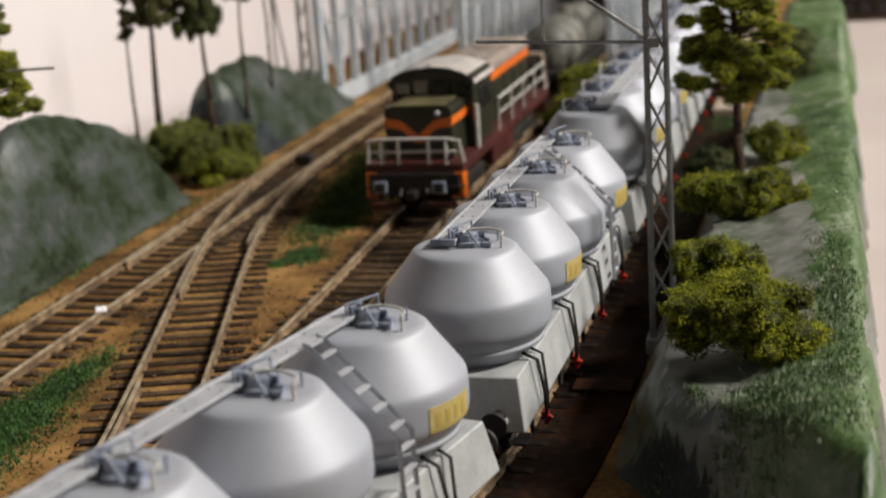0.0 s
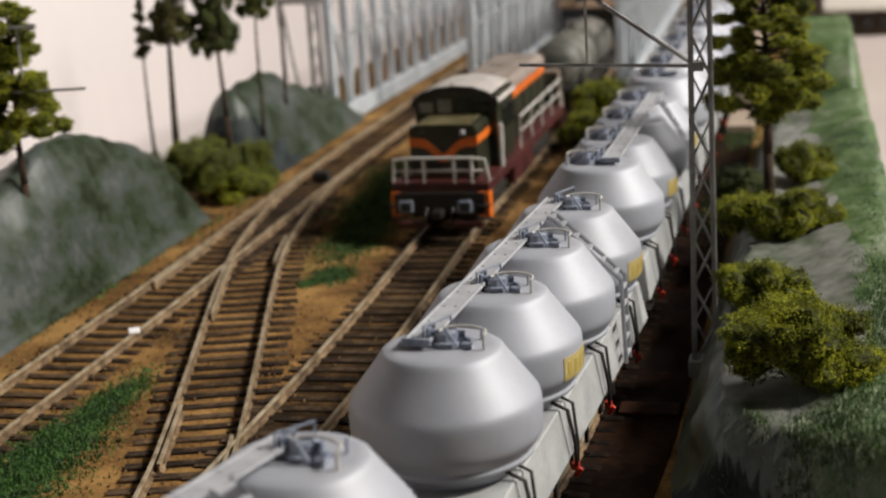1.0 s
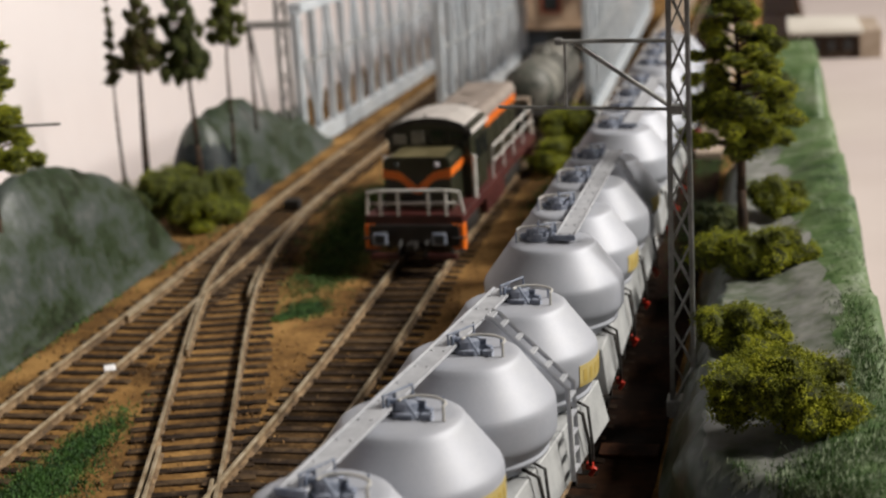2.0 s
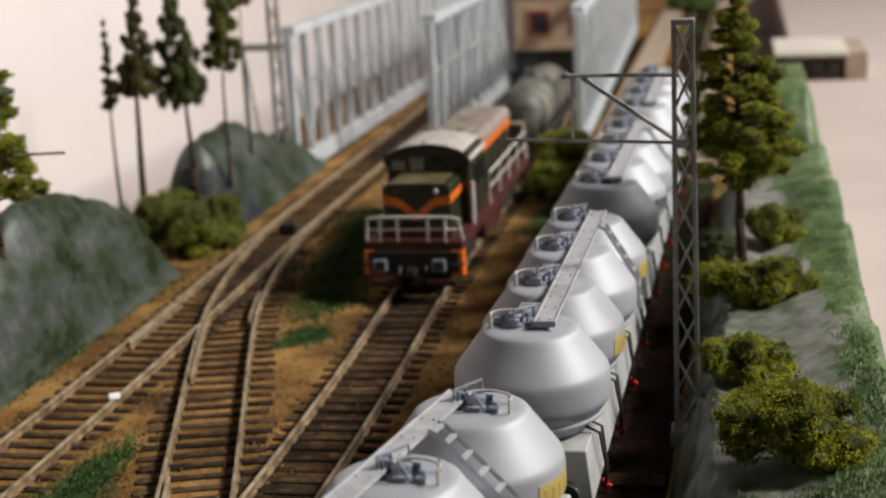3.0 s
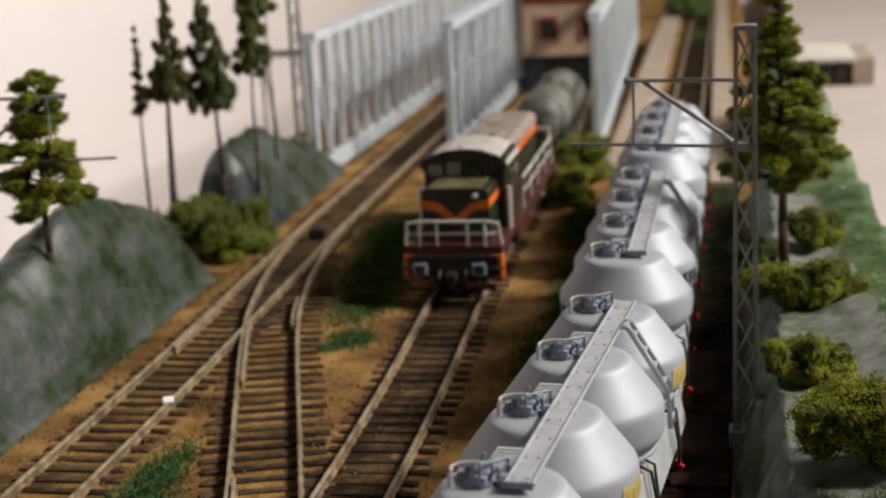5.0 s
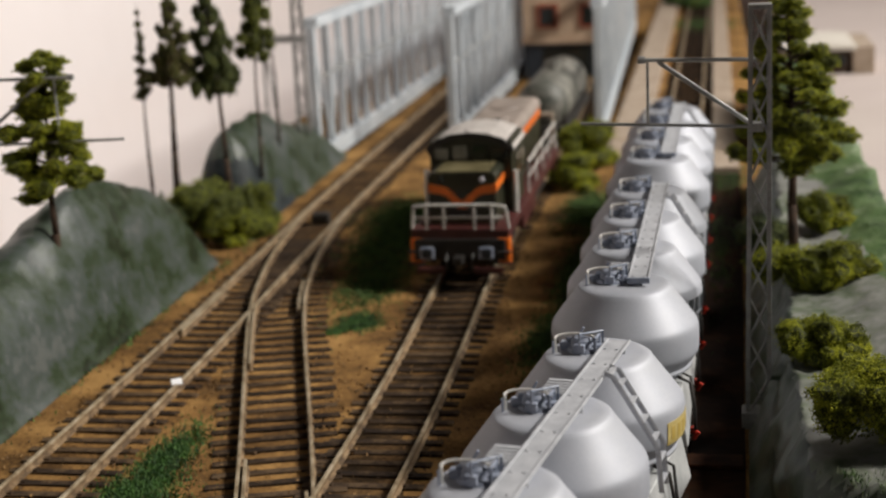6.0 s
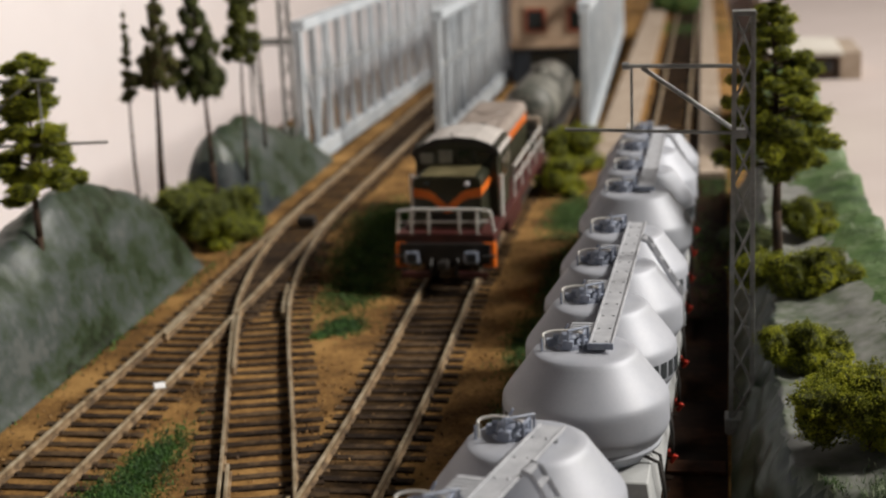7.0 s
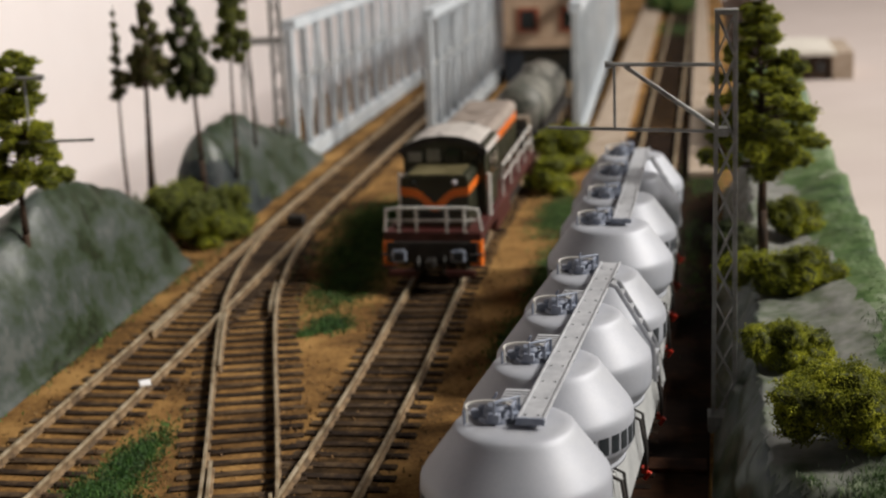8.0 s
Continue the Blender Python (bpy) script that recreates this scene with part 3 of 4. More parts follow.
def wheelset_bm():
    bm = bmesh.new()
    for x in (-0.80, 0.80):
        m = Matrix.Translation((x, 0, 0)) @ Matrix.Rotation(radians(90), 4, "Y")
        made = lathe([(0.0, -0.09), (0.55, -0.09), (0.58, -0.06), (0.53, -0.03), (0.52, 0.11), (0.40, 0.11), (0.36, 0.03), (0.12, 0.05), (0.12, 0.14), (0.0, 0.14)], 20, 1 if x > 0 else 1, 1, 0, 360, m)
        tmp = bpy.data.meshes.new("t")
        made.to_mesh(tmp)
        made.free()
        bm.from_mesh(tmp)
        bpy.data.meshes.remove(tmp)
    rod((-0.75, 0, 0), (0.75, 0, 0), 0.08, bm)
    # spokes' cover with a crank mark, so that the turning shows
    box(0.90, 0.945, -0.06, 0.06, -0.40, 0.40, 0.0, bm)
    box(-0.945, -0.90, -0.06, 0.06, -0.40, 0.40, 0.0, bm)
    return bm


def hatch_pieces():
    return [
        ("hatch", lathe([(0.0, 0.30), (0.16, 0.30), (0.22, 0.25), (0.24, 0.12), (0.30, 0.10), (0.31, 0.0), (0.0, -0.05)], 18)),
        ("hatch_lever", rod((-0.32, 0, 0.22), (0.32, 0.05, 0.24), 0.055)),
        ("vent_pin", rod((0.30, -0.16, 0.02), (0.30, -0.16, 0.34), 0.035)),
        ("vent_pin", rod((0.30, 0.16, 0.02), (0.30, 0.16, 0.34), 0.035)),
        ("locking_bar", rod((0.30, -0.2, 0.32), (0.30, 0.2, 0.32), 0.03)),
        ("valve_box", box(-0.10, 0.12, -0.34, -0.16, 0.06, 0.22, 0.02)),
        ("valve_box", box(0.14, 0.42, -0.10, 0.08, 0.05, 0.17, 0.02)),
        ("air_cylinder", rod((-0.42, 0.02, 0.06), (-0.20, 0.02, 0.10), 0.10, None, 10)),
        ("hand_lever", bent([(0.02, -0.30, 0.0), (0.02, -0.30, 0.44), (0.36, 0.22, 0.38), (0.36, 0.22, 0.0)], 0.027)),
        ("hand_lever", bent([(-0.28, 0.26, 0.0), (-0.05, 0.30, 0.40)], 0.026)),
        ("stop_pin", rod((-0.52, -0.30, -0.10), (-0.52, -0.30, 0.26), 0.024)),
        ("valve_box", box(-0.50, -0.30, 0.10, 0.26, 0.0, 0.12, 0.02)),
    ]


HATCH = [(n, mesh_of(n, b, M_FITTING)) for n, b in hatch_pieces()]


def add_ladder(w, y0, top, low):
    """Two stringers bent over the tanks' shoulder, with flat rungs."""
    way = [(top, 4.36), (top + 0.16, 4.30), (1.58, 2.95), (1.64, low)]
    def stringer(y):
        bm = bent([(x, y, z) for x, z in way], 0.055, None, 6)
        for v in bm.verts:
            v.co.y = y + (v.co.y - y) * 0.4
        return bm
    lad = part("ladder", stringer(y0 - 0.22), M_WALKWAY, w, "grey ladder bent over the tank shoulder")
    part("stringer", stringer(y0 + 0.22), M_WALKWAY, lad)
    for (xa, za), (xb, zb) in zip(way, way[1:]):
        k = max(1, int(math.hypot(xb - xa, zb - za) / 0.36))
        for i in range(k):
            u = (i + 0.5) / k
            x, z = xa + (xb - xa) * u, za + (zb - za) * u
            part("rung", box(x - 0.05, x + 0.05, y0 - 0.22, y0 + 0.22, z - 0.025, z + 0.025), M_WALKWAY, lad)


def wagon(m, lettering, label, flip=1):
    """flip: +1 walkway on the bank's side of the hatches, -1 on the other side."""
    w = thing("tank_wagon", m, label, "tank wagon", "goods train")
    part("underframe", frame_bm(), M_GREY, w, "light grey painted underframe")
    pot_data = None
    for k, y in enumerate(POT_AT):
        if pot_data is None:
            pot = part("tank", lathe(POT, 64), M_SILVER, w, "silver-grey double-cone tank", True)
            pot_data = pot.data
        else:
            pot = new("tank", pot_data)
            pot.parent = w
            tagged(pot, "silver-grey double-cone tank")
        pot.location = (0, y * CM, 0)
        for n, data in HATCH:
            ob = new(n, data)
            ob.parent = pot
            ob.matrix_basis = place(-0.32 if flip > 0 else 0.10, 0.05, CAP - 0.02, 0, 0, 0 if flip > 0 else 180)
            if n == "hatch":
                tagged(ob, "blue-grey filling hatch")
        arc = []
        for i in range(10):
            a = radians(200 - 22 * i)
            arc.append((-0.42 * flip + 0.42 * flip * math.cos(a), -0.12 + 0.30 * math.sin(a) * 0.6, CAP + 0.28 + 0.05 * math.sin(a)))
        arc = [(arc[0][0], arc[0][1], CAP - 0.08)] + arc
        part("handrail", bent(arc, 0.028), M_RAILING, pot, "thin curved handrail")
        bm = box(min(-0.40 * flip, 0.10 * flip), max(-0.40 * flip, 0.10 * flip), 0.50, 1.30, 4.22, 4.26, 0.01)
        for i in range(5):
            box(min(-0.38 * flip, 0.08 * flip), max(-0.38 * flip, 0.08 * flip), 0.56 + i * 0.14, 0.61 + i * 0.14, 4.26, 4.28, 0, bm)
        rod((-0.35 * flip, 0.9, 3.75), (-0.35 * flip, 0.9, 4.23), 0.03, bm)
        if flip > 0 and k < 3:
            part("step_plate", bm, M_WALKWAY, pot)
        else:
            bm.free()
        # discharge pipes and a red valve on the open side
        for side in (1, -1):
            pb = bent([(1.20 * side, -0.55, 2.06), (1.50 * side, -0.50, 1.90), (1.60 * side, -0.42, 1.20), (1.60 * side, -0.35, 0.70)], 0.04)
            part("discharge_pipe", pb, M_BLACK, pot, "dark bent discharge pipe", True)
            pb = bent([(1.20 * side, -0.05, 2.02), (1.50 * side, -0.05, 1.88), (1.60 * side, -0.15, 1.10), (1.60 * side, -0.22, 0.72)], 0.035)
            part("vent_pipe", pb, M_BLACK, pot, "dark bent vent pipe", True)
            vb = box(1.56 * side - 0.07, 1.56 * side + 0.07, -0.38, -0.18, 0.60, 0.74, 0.02)
            rod((1.56 * side, -0.28, 0.45), (1.68 * side, -0.28, 0.62), 0.05, vb)
            part("valve", vb, M_RED, pot, "small red valve")
        if lettering == "yellow" and k in (1, 3):
            for side in (1, -1):
                mid = 0 if side == 1 else 180
                part("label_plate", decal(mid - 26, mid + 12, 2.56, 3.02, 0.012, 0), M_YELLOW, pot, "faded yellow label band")
                for i in range(4):
                    part("lettering", decal(mid - 22 + i * 8, mid - 18 + i * 8, 2.66, 2.92, 0.018, 0), M_YELLOW_DARK, pot)
        if lettering == "dark":
            for side in (1, -1):
                mid = 0 if side == 1 else 180
                spans = {0: ((12, 20), (24, 32)), 1: ((-57, -49), (-46, -38), (-35, -28), (-25, -18), (-15, -8), (-5, 2), (5, 12)), 2: ((2, 9), (12, 19)), 3: ((-30, -22), (-12, -4))}[k]
                for a0, a1 in spans:
                    part("lettering", decal(mid + a0, mid + a1, 2.64, 3.00, 0.012, 0), M_MARK, pot, "dark lettering band")
    # walkway of three planks on posts
    end = POT_AT[3] + 0.35
    for x0, x1, z in ((0.10, 0.145, 4.31), (0.145, 0.545, 4.28), (0.545, 0.59, 4.31)):
        x0, x1 = min(x0 * flip, x1 * flip), max(x0 * flip, x1 * flip)
        bm = box(x0, x1, POT_AT[0] - 0.30, end, z - 0.06, z, 0.008)
        if x1 - x0 > 0.3:
            for i in range(12):
                y = POT_AT[0] - 0.1 + i * 0.9
                for xx in (x0 + 0.05, x0 + 0.28):
                    box(xx, xx + 0.045, y, y + 0.05, z, z + 0.02, 0, bm)
        part("walkway_plank", bm, M_WALKWAY, w)
    bm = box(0.345 * flip - 0.26, 0.345 * flip + 0.26, POT_AT[0] - 0.37, POT_AT[0] - 0.30, 4.20, 4.33, 0.01)
    part("walkway_end", bm, M_FITTING, w)
    for y in POT_AT:
        bm = rod((0.20 * flip, y, 4.0), (0.20 * flip, y, 4.28), 0.04)
        rod((0.53 * flip, y, 4.0), (0.53 * flip, y, 4.28), 0.04, bm)
        part("walkway_post", bm, M_WALKWAY, w)
    add_ladder(w, (POT_AT[2] + POT_AT[3]) / 2, 0.60 if flip > 0 else -0.05, 2.1 if flip > 0 else 1.0)
    # side rails, brackets and steps under the frame
    for side in (-1, 1):
        for i in range(9):
            y = -5.9 + i * 1.42
            part("bracket", box(1.40 * side - 0.04, 1.40 * side + 0.04, y, y + 0.09 + 0.05 * (i % 3), 0.42 + 0.08 * (i % 2), 0.80, 0.01), M_BLACK, w)
        part("stepboard", box(1.30 * side - 0.14, 1.30 * side + 0.14, -6.6, -6.0, 0.46, 0.52, 0.01), M_BLACK, w)
    part("centre_sill", box(-0.5, 0.5, -6.6, 6.6, 0.40, 0.76, 0.03), M_BLACK, w, "black centre sill")
    for e in (-1, 1):
        for x in (-0.98, 0.98):
            bb = rod((x, 6.7 * e, 1.16), (x, 7.28 * e, 1.16), 0.13, None, 12)
            rod((x, 7.28 * e, 1.16), (x, 7.36 * e, 1.16), 0.27, bb, 18)
            part("buffer", bb, M_BLACK, w, "black round buffer")
        part("coupling", box(-0.14, 0.14, 6.6 if e > 0 else -7.6, 7.6 if e > 0 else -6.6, 0.70, 0.92, 0.03), M_BLACK, w)
        part("lamp_bracket", box(1.02, 1.14, 6.84 * e - 0.06, 6.84 * e + 0.06, 1.02, 1.14, 0.01), M_RAILING, w)
        for x in (-1.02, 1.02):
            part("axle_guard", box(x - 0.05, x + 0.05, 4.6 * e - 0.55, 4.6 * e + 0.55, 0.30, 0.92, 0.03), M_BLACK, w)
    sets = []
    data = mesh_of("wheelset", wheelset_bm(), M_BLACK)
    for y in (-5.5, -3.7, 3.7, 5.5):
        ws = new("wheelset", data)
        ws.parent = w
        ws.matrix_basis = place(0, y, 0.55)
        tagged(ws, "dark steel wheelset")
        sets.append((ws, y))
    return w, sets


LABEL_Y = "silver-grey tank wagon with four cone tanks and yellow labels"
LABEL_D = "silver-grey tank wagon with four cone tanks and dark lettering"
WAGONS = []
for k, kind in enumerate(("yellow", "yellow", "yellow", "dark", "dark")):
    WAGONS.append(wagon(Matrix(), kind, LABEL_Y if kind == "yellow" else LABEL_D, -1 if k < 2 else 1))


# ---------------------------------------------------------------- diesel locomotive
def locomotive():
    lo = thing("diesel_locomotive", place(-0.38, 27.3, 0, 0, 0, -0.6), "dark green diesel locomotive with orange chevron and white railings", "locomotive")
    p = lambda name, bm, m, label="", s=False: part(name, bm, m, lo, label, s)
    p("frame", box(-1.68, 1.68, 0.75, 15.8, 1.46, 1.80, 0.03), M_MAROON, "maroon running platform")
    p("buffer_beam", box(-1.55, 1.55, 0.62, 0.78, 0.78, 1.50, 0.03), M_BLACK, "dark buffer beam")
    p("buffer_beam", box(-1.55, 1.55, 15.75, 15.9, 0.78, 1.50, 0.03), M_MAROON, "maroon buffer beam")
    for x in (-1, 1):
        bm = rod((x, 0.62, 1.16), (x, 0.12, 1.16), 0.13, None, 12)
        p("buffer_stem", bm, M_BLACK)
        bm = box(x - 0.25, x + 0.25, 0.02, 0.12, 0.95, 1.38, 0.06)
        bf = p("buffer", bm, M_FITTING, "square pale-rimmed buffer head")
        part("buffer_face", box(x - 0.17, x + 0.17, -0.01, 0.03, 1.02, 1.31, 0.03), M_SLATE, bf)
        p("corner_steps", box(x * 1.50 - 0.20, x * 1.50 + 0.20, 0.70, 1.20, 0.55, 1.52, 0.05), M_ORANGE, "orange corner step box")
        for z in (0.62, 1.05):
            p("step", box(x * 1.50 - 0.24, x * 1.50 + 0.24, 0.50, 0.75, z, z + 0.05, 0.01), M_BLACK)
        p("rail_guard", box(x * 0.98 - 0.50, x * 0.98 + 0.50, 0.42, 0.66, 0.34, 0.56, 0.04), M_MAROON, "dull red rail guard")
        p("hose", bent([(x * 0.45, 0.6, 1.0), (x * 0.45, 0.42, 0.8), (x * 0.42, 0.42, 0.5)], 0.05), M_BLACK)
    p("coupling", box(-0.16, 0.16, 0.05, 0.7, 0.72, 0.98, 0.03), M_BLACK)
    # short hood with a rounded top
    def hood(x, y0, y1, z0, z1, r):
        bm = bmesh.new()
        ring = [(-x, z0), (-x, z1 - r)] + [(-x + r - r * math.cos(radians(a)), z1 - r + r * math.sin(radians(a))) for a in (20, 45, 70)] + [(-x + r, z1)]
        ring = ring + [(-u, z) for u, z in ring[::-1]]
        ends = [[bm.verts.new((u, y, z)) for u, z in ring] for y in (y0, y1)]
        for i in range(len(ring)):
            j = (i + 1) % len(ring)
            bm.faces.new((ends[0][i], ends[0][j], ends[1][j], ends[1][i]))
        bm.faces.new(ends[0])
        bm.faces.new(ends[1][::-1])
        bmesh.ops.recalc_face_normals(bm, faces=bm.faces)
        bmesh.ops.bevel(bm, geom=[e for e in bm.edges if abs(e.verts[0].co.y - e.verts[1].co.y) < 1e-6], offset=0.05, segments=2, affect="EDGES")
        return bm
    p("short_hood", hood(1.16, 1.55, 3.6, 1.8, 3.60, 0.22), M_HOOD, "dark green short hood")
    p("long_hood", hood(1.02, 6.4, 15.0, 1.8, 3.95, 0.30), M_HOOD, "dark green long hood")
    p("hood_roof", hood(1.08, 6.35, 14.95, 3.72, 4.14, 0.28), M_ROOF, "dusty grey-brown hood roof")
    # chevron on the nose, wrapped over its sides
    for s in (-1, 1):
        bm = bmesh.new()
        pts = [(0.0, 2.36), (0.0, 2.62), (s * 0.48, 3.04), (s * 0.66, 3.14), (s * 1.16, 3.22), (s * 1.16, 2.90), (s * 0.74, 2.86), (s * 0.52, 2.76), (s * 0.16, 2.38)]
        front = [bm.verts.new((x, 1.535, z)) for x, z in pts]
        back = [bm.verts.new((x, 1.56, z)) for x, z in pts]
        bm.faces.new(front)
        bm.faces.new(back[::-1])
        for i in range(len(pts)):
            j = (i + 1) % len(pts)
            bm.faces.new((front[i], back[i], back[j], front[j]))
        bmesh.ops.recalc_face_normals(bm, faces=bm.faces)
        p("chevron", bm, M_ORANGE, "orange chevron stripe")
        p("side_stripe", box(s * 1.165 - 0.012, s * 1.165 + 0.012, 1.6, 3.6, 2.94, 3.20), M_ORANGE)
        p("side_stripe", box(s * 1.03 - 0.012, s * 1.03 + 0.012, 6.4, 15.0, 3.36, 3.66), M_ORANGE, "orange side stripe")
        for y in (7.2, 8.8, 10.4, 12.0, 13.6):
            p("hood_door", box(s * 1.03 - 0.02, s * 1.03 + 0.02, y, y + 1.2, 1.95, 3.25, 0.01), M_HOOD)
        lamp = lathe([(0.0, 0.05), (0.06, 0.05), (0.10, 0.02), (0.10, -0.08)], 16, 1, 1, 0, 360, Matrix.Translation((s * 0.70, 1.50, 3.36)) @ Matrix.Rotation(radians(90), 4, "X"))
        p("headlight", lamp, M_LAMPGLASS if s > 0 else M_GLASS, "small round headlight", True)
    # thin plate whose khaki colour stands in for light reflected off the hood
    p("hood_top", box(-0.92, 0.92, 1.62, 3.55, 3.585, 3.625, 0.015), M_HOOD_SHEEN, "khaki plate with painted sheen on the hood top")
    p("nose_grille", box(-0.5, 0.5, 1.52, 1.56, 1.95, 2.32, 0.01), M_BLACK)
    # cab
    p("cab", box(-1.47, 1.47, 3.6, 6.4, 1.8, 4.30, 0.05), M_HOOD, "dark green cab")
    bm = bmesh.new()
    ring = [(-1.54, 4.00), (-1.50, 4.12), (-1.18, 4.36), (-0.66, 4.54), (0, 4.60), (0.66, 4.54), (1.18, 4.36), (1.50, 4.12), (1.54, 4.00)]
    ends = [[bm.verts.new((u, y, z)) for u, z in ring] for y in (3.50, 6.58)]
    for i in range(len(ring)):
        j = (i + 1) % len(ring)
        bm.faces.new((ends[0][i], ends[0][j], ends[1][j], ends[1][i]))
    bm.faces.new(ends[0])
    bm.faces.new(ends[1][::-1])
    bmesh.ops.recalc_face_normals(bm, faces=bm.faces)
    p("cab_roof", bm, M_CABROOF, "pale dusty curved cab roof")
    rim = bmesh.new()
    outer = [(u * 1.01, z + 0.03) for u, z in ring]
    inner = [(u * 0.93, z - 0.17) for u, z in ring]
    loops = [[rim.verts.new((u, y, z)) for u, z in pts] for y in (3.42, 3.53) for pts in (outer, inner)]
    for i in range(len(ring) - 1):
        rim.faces.new((loops[0][i], loops[0][i + 1], loops[1][i + 1], loops[1][i]))
        rim.faces.new((loops[2][i], loops[2][i + 1], loops[0][i + 1], loops[0][i]))
        rim.faces.new((loops[1][i], loops[1][i + 1], loops[3][i + 1], loops[3][i]))
    p("cab_roof_rim", rim, M_BLACK, "black arched roof rim")
    lun = bmesh.new()
    arch = [(u * 0.97, z - 0.05) for u, z in ring]
    sheets = [[lun.verts.new((u, y, z)) for u, z in arch] for y in (3.46, 3.52)]
    lun.faces.new(sheets[0])
    lun.faces.new(sheets[1][::-1])
    for i in range(len(arch)):
        j = (i + 1) % len(arch)
        lun.faces.new((sheets[0][i], sheets[1][i], sheets[1][j], sheets[0][j]))
    bmesh.ops.recalc_face_normals(lun, faces=lun.faces)
    p("cab_front_arch", lun, M_HOOD)
    # left panes are coloured pale to paint the reflection in them
    for x0, x1 in ((-1.30, -0.72), (-0.65, -0.06), (0.06, 0.65), (0.72, 1.30)):
        fr = p("window", box(x0, x1, 3.44, 3.62, 3.66, 4.22 - 0.10 * (abs(x0 + x1) > 1.5), 0.03), M_HOOD)
        part("pane", box(x0 + 0.05, x1 - 0.05, 3.42, 3.45, 3.71, 4.17 - 0.10 * (abs(x0 + x1) > 1.5), 0.02), M_PANE if x0 < 0 else M_GLASS, fr)
    for s in (-1, 1):
        for y in (4.25, 5.3):
            fr = p("window", box(s * 1.48 - 0.03, s * 1.48 + 0.03, y, y + 0.85, 2.9, 3.75, 0.02), M_HOOD)
            part("pane", box(s * 1.51 - 0.012, s * 1.51 + 0.012, y + 0.07, y + 0.78, 2.97, 3.68), M_GLASS, fr)
        p("cab_handrail", bent([(s * 1.48, 3.62, 1.9), (s * 1.60, 3.5, 2.1), (s * 1.60, 3.5, 3.0), (s * 1.48, 3.62, 3.2)], 0.04), M_RAILING)
        # side railing along the long hood
        rb = bent([(s * 1.60, 6.7, 1.8), (s * 1.60, 6.7, 2.95), (s * 1.60, 15.5, 2.95), (s * 1.60, 15.5, 1.8)], 0.045)
        rod((s * 1.60, 6.7, 2.4), (s * 1.60, 15.5, 2.4), 0.03, rb)
        for y in (8.9, 11.1, 13.3):
            rod((s * 1.60, y, 1.8), (s * 1.60, y, 2.95), 0.035, rb)
        p("side_railing", rb, M_RAILING, "white side railing")
        p("tank_skirt", box(s * 1.30 - 0.14, s * 1.30 + 0.14, 6.2, 9.8, 0.55, 1.46, 0.05), M_MAROON, "maroon side tank")
        for c in (3.6, 12.6):
            p("bogie_frame", box(s * 1.12 - 0.09, s * 1.12 + 0.09, c - 2.0, c + 2.0, 0.42, 0.92, 0.05), M_BLACK)
    # front railing: outer posts folded back, two rails, four bars
    part_label = "white front platform railing"
    p("front_railing", bent([(-1.66, 1.0, 1.8), (-1.56, 0.85, 2.58), (-1.12, 0.80, 2.64), (1.12, 0.80, 2.64), (1.56, 0.85, 2.58), (1.66, 1.0, 1.8)], 0.055), M_RAILING, part_label)
    p("railing_bar", rod((-1.50, 0.82, 2.21), (1.50, 0.82, 2.21), 0.05), M_RAILING)
    p("railing_bar", rod((-1.3, 0.80, 1.98), (1.3, 0.80, 1.98), 0.05), M_MAROON)
    for x in (-1.12, -0.52, 0.52, 1.12):
        p("railing_post", rod((x, 0.80, 1.8), (x, 0.80, 2.64), 0.06), M_RAILING)
    p("corner_post", rod((1.58, 3.45, 1.7), (1.58, 3.45, 3.3), 0.09), M_RAILING, "thick white corner handrail")
    p("corner_post", rod((-1.58, 3.45, 1.7), (-1.58, 3.45, 3.3), 0.09), M_RAILING, "thick white corner handrail")
    p("rear_frame", bent([(-1.5, 16.0, 1.7), (-1.45, 16.0, 3.2), (1.45, 16.0, 3.2), (1.5, 16.0, 1.7)], 0.12), M_TAN, "dull tan end railing")
    p("exhaust", rod((0.3, 8.0, 4.0), (0.3, 8.0, 4.35), 0.14, None, 12), M_BLACK)
    p("horn", rod((-0.2, 4.4, 4.46), (-0.2, 4.0, 4.60), 0.05), M_BLACK)
    for y in (9.5, 12.0):
        p("roof_fan", lathe([(0.0, 0.08), (0.55, 0.07), (0.6, 0.0)], 20, 1, 1, 0, 360, Matrix.Translation((0, y, 4.12))), M_ROOF)
    data = mesh_of("wheelset", wheelset_bm(), M_BLACK)
    for y in (2.4, 4.8, 11.4, 13.8):
        ws = new("wheelset", data)
        ws.parent = lo
        ws.matrix_basis = place(0, y, 0.56)
    return lo


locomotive()


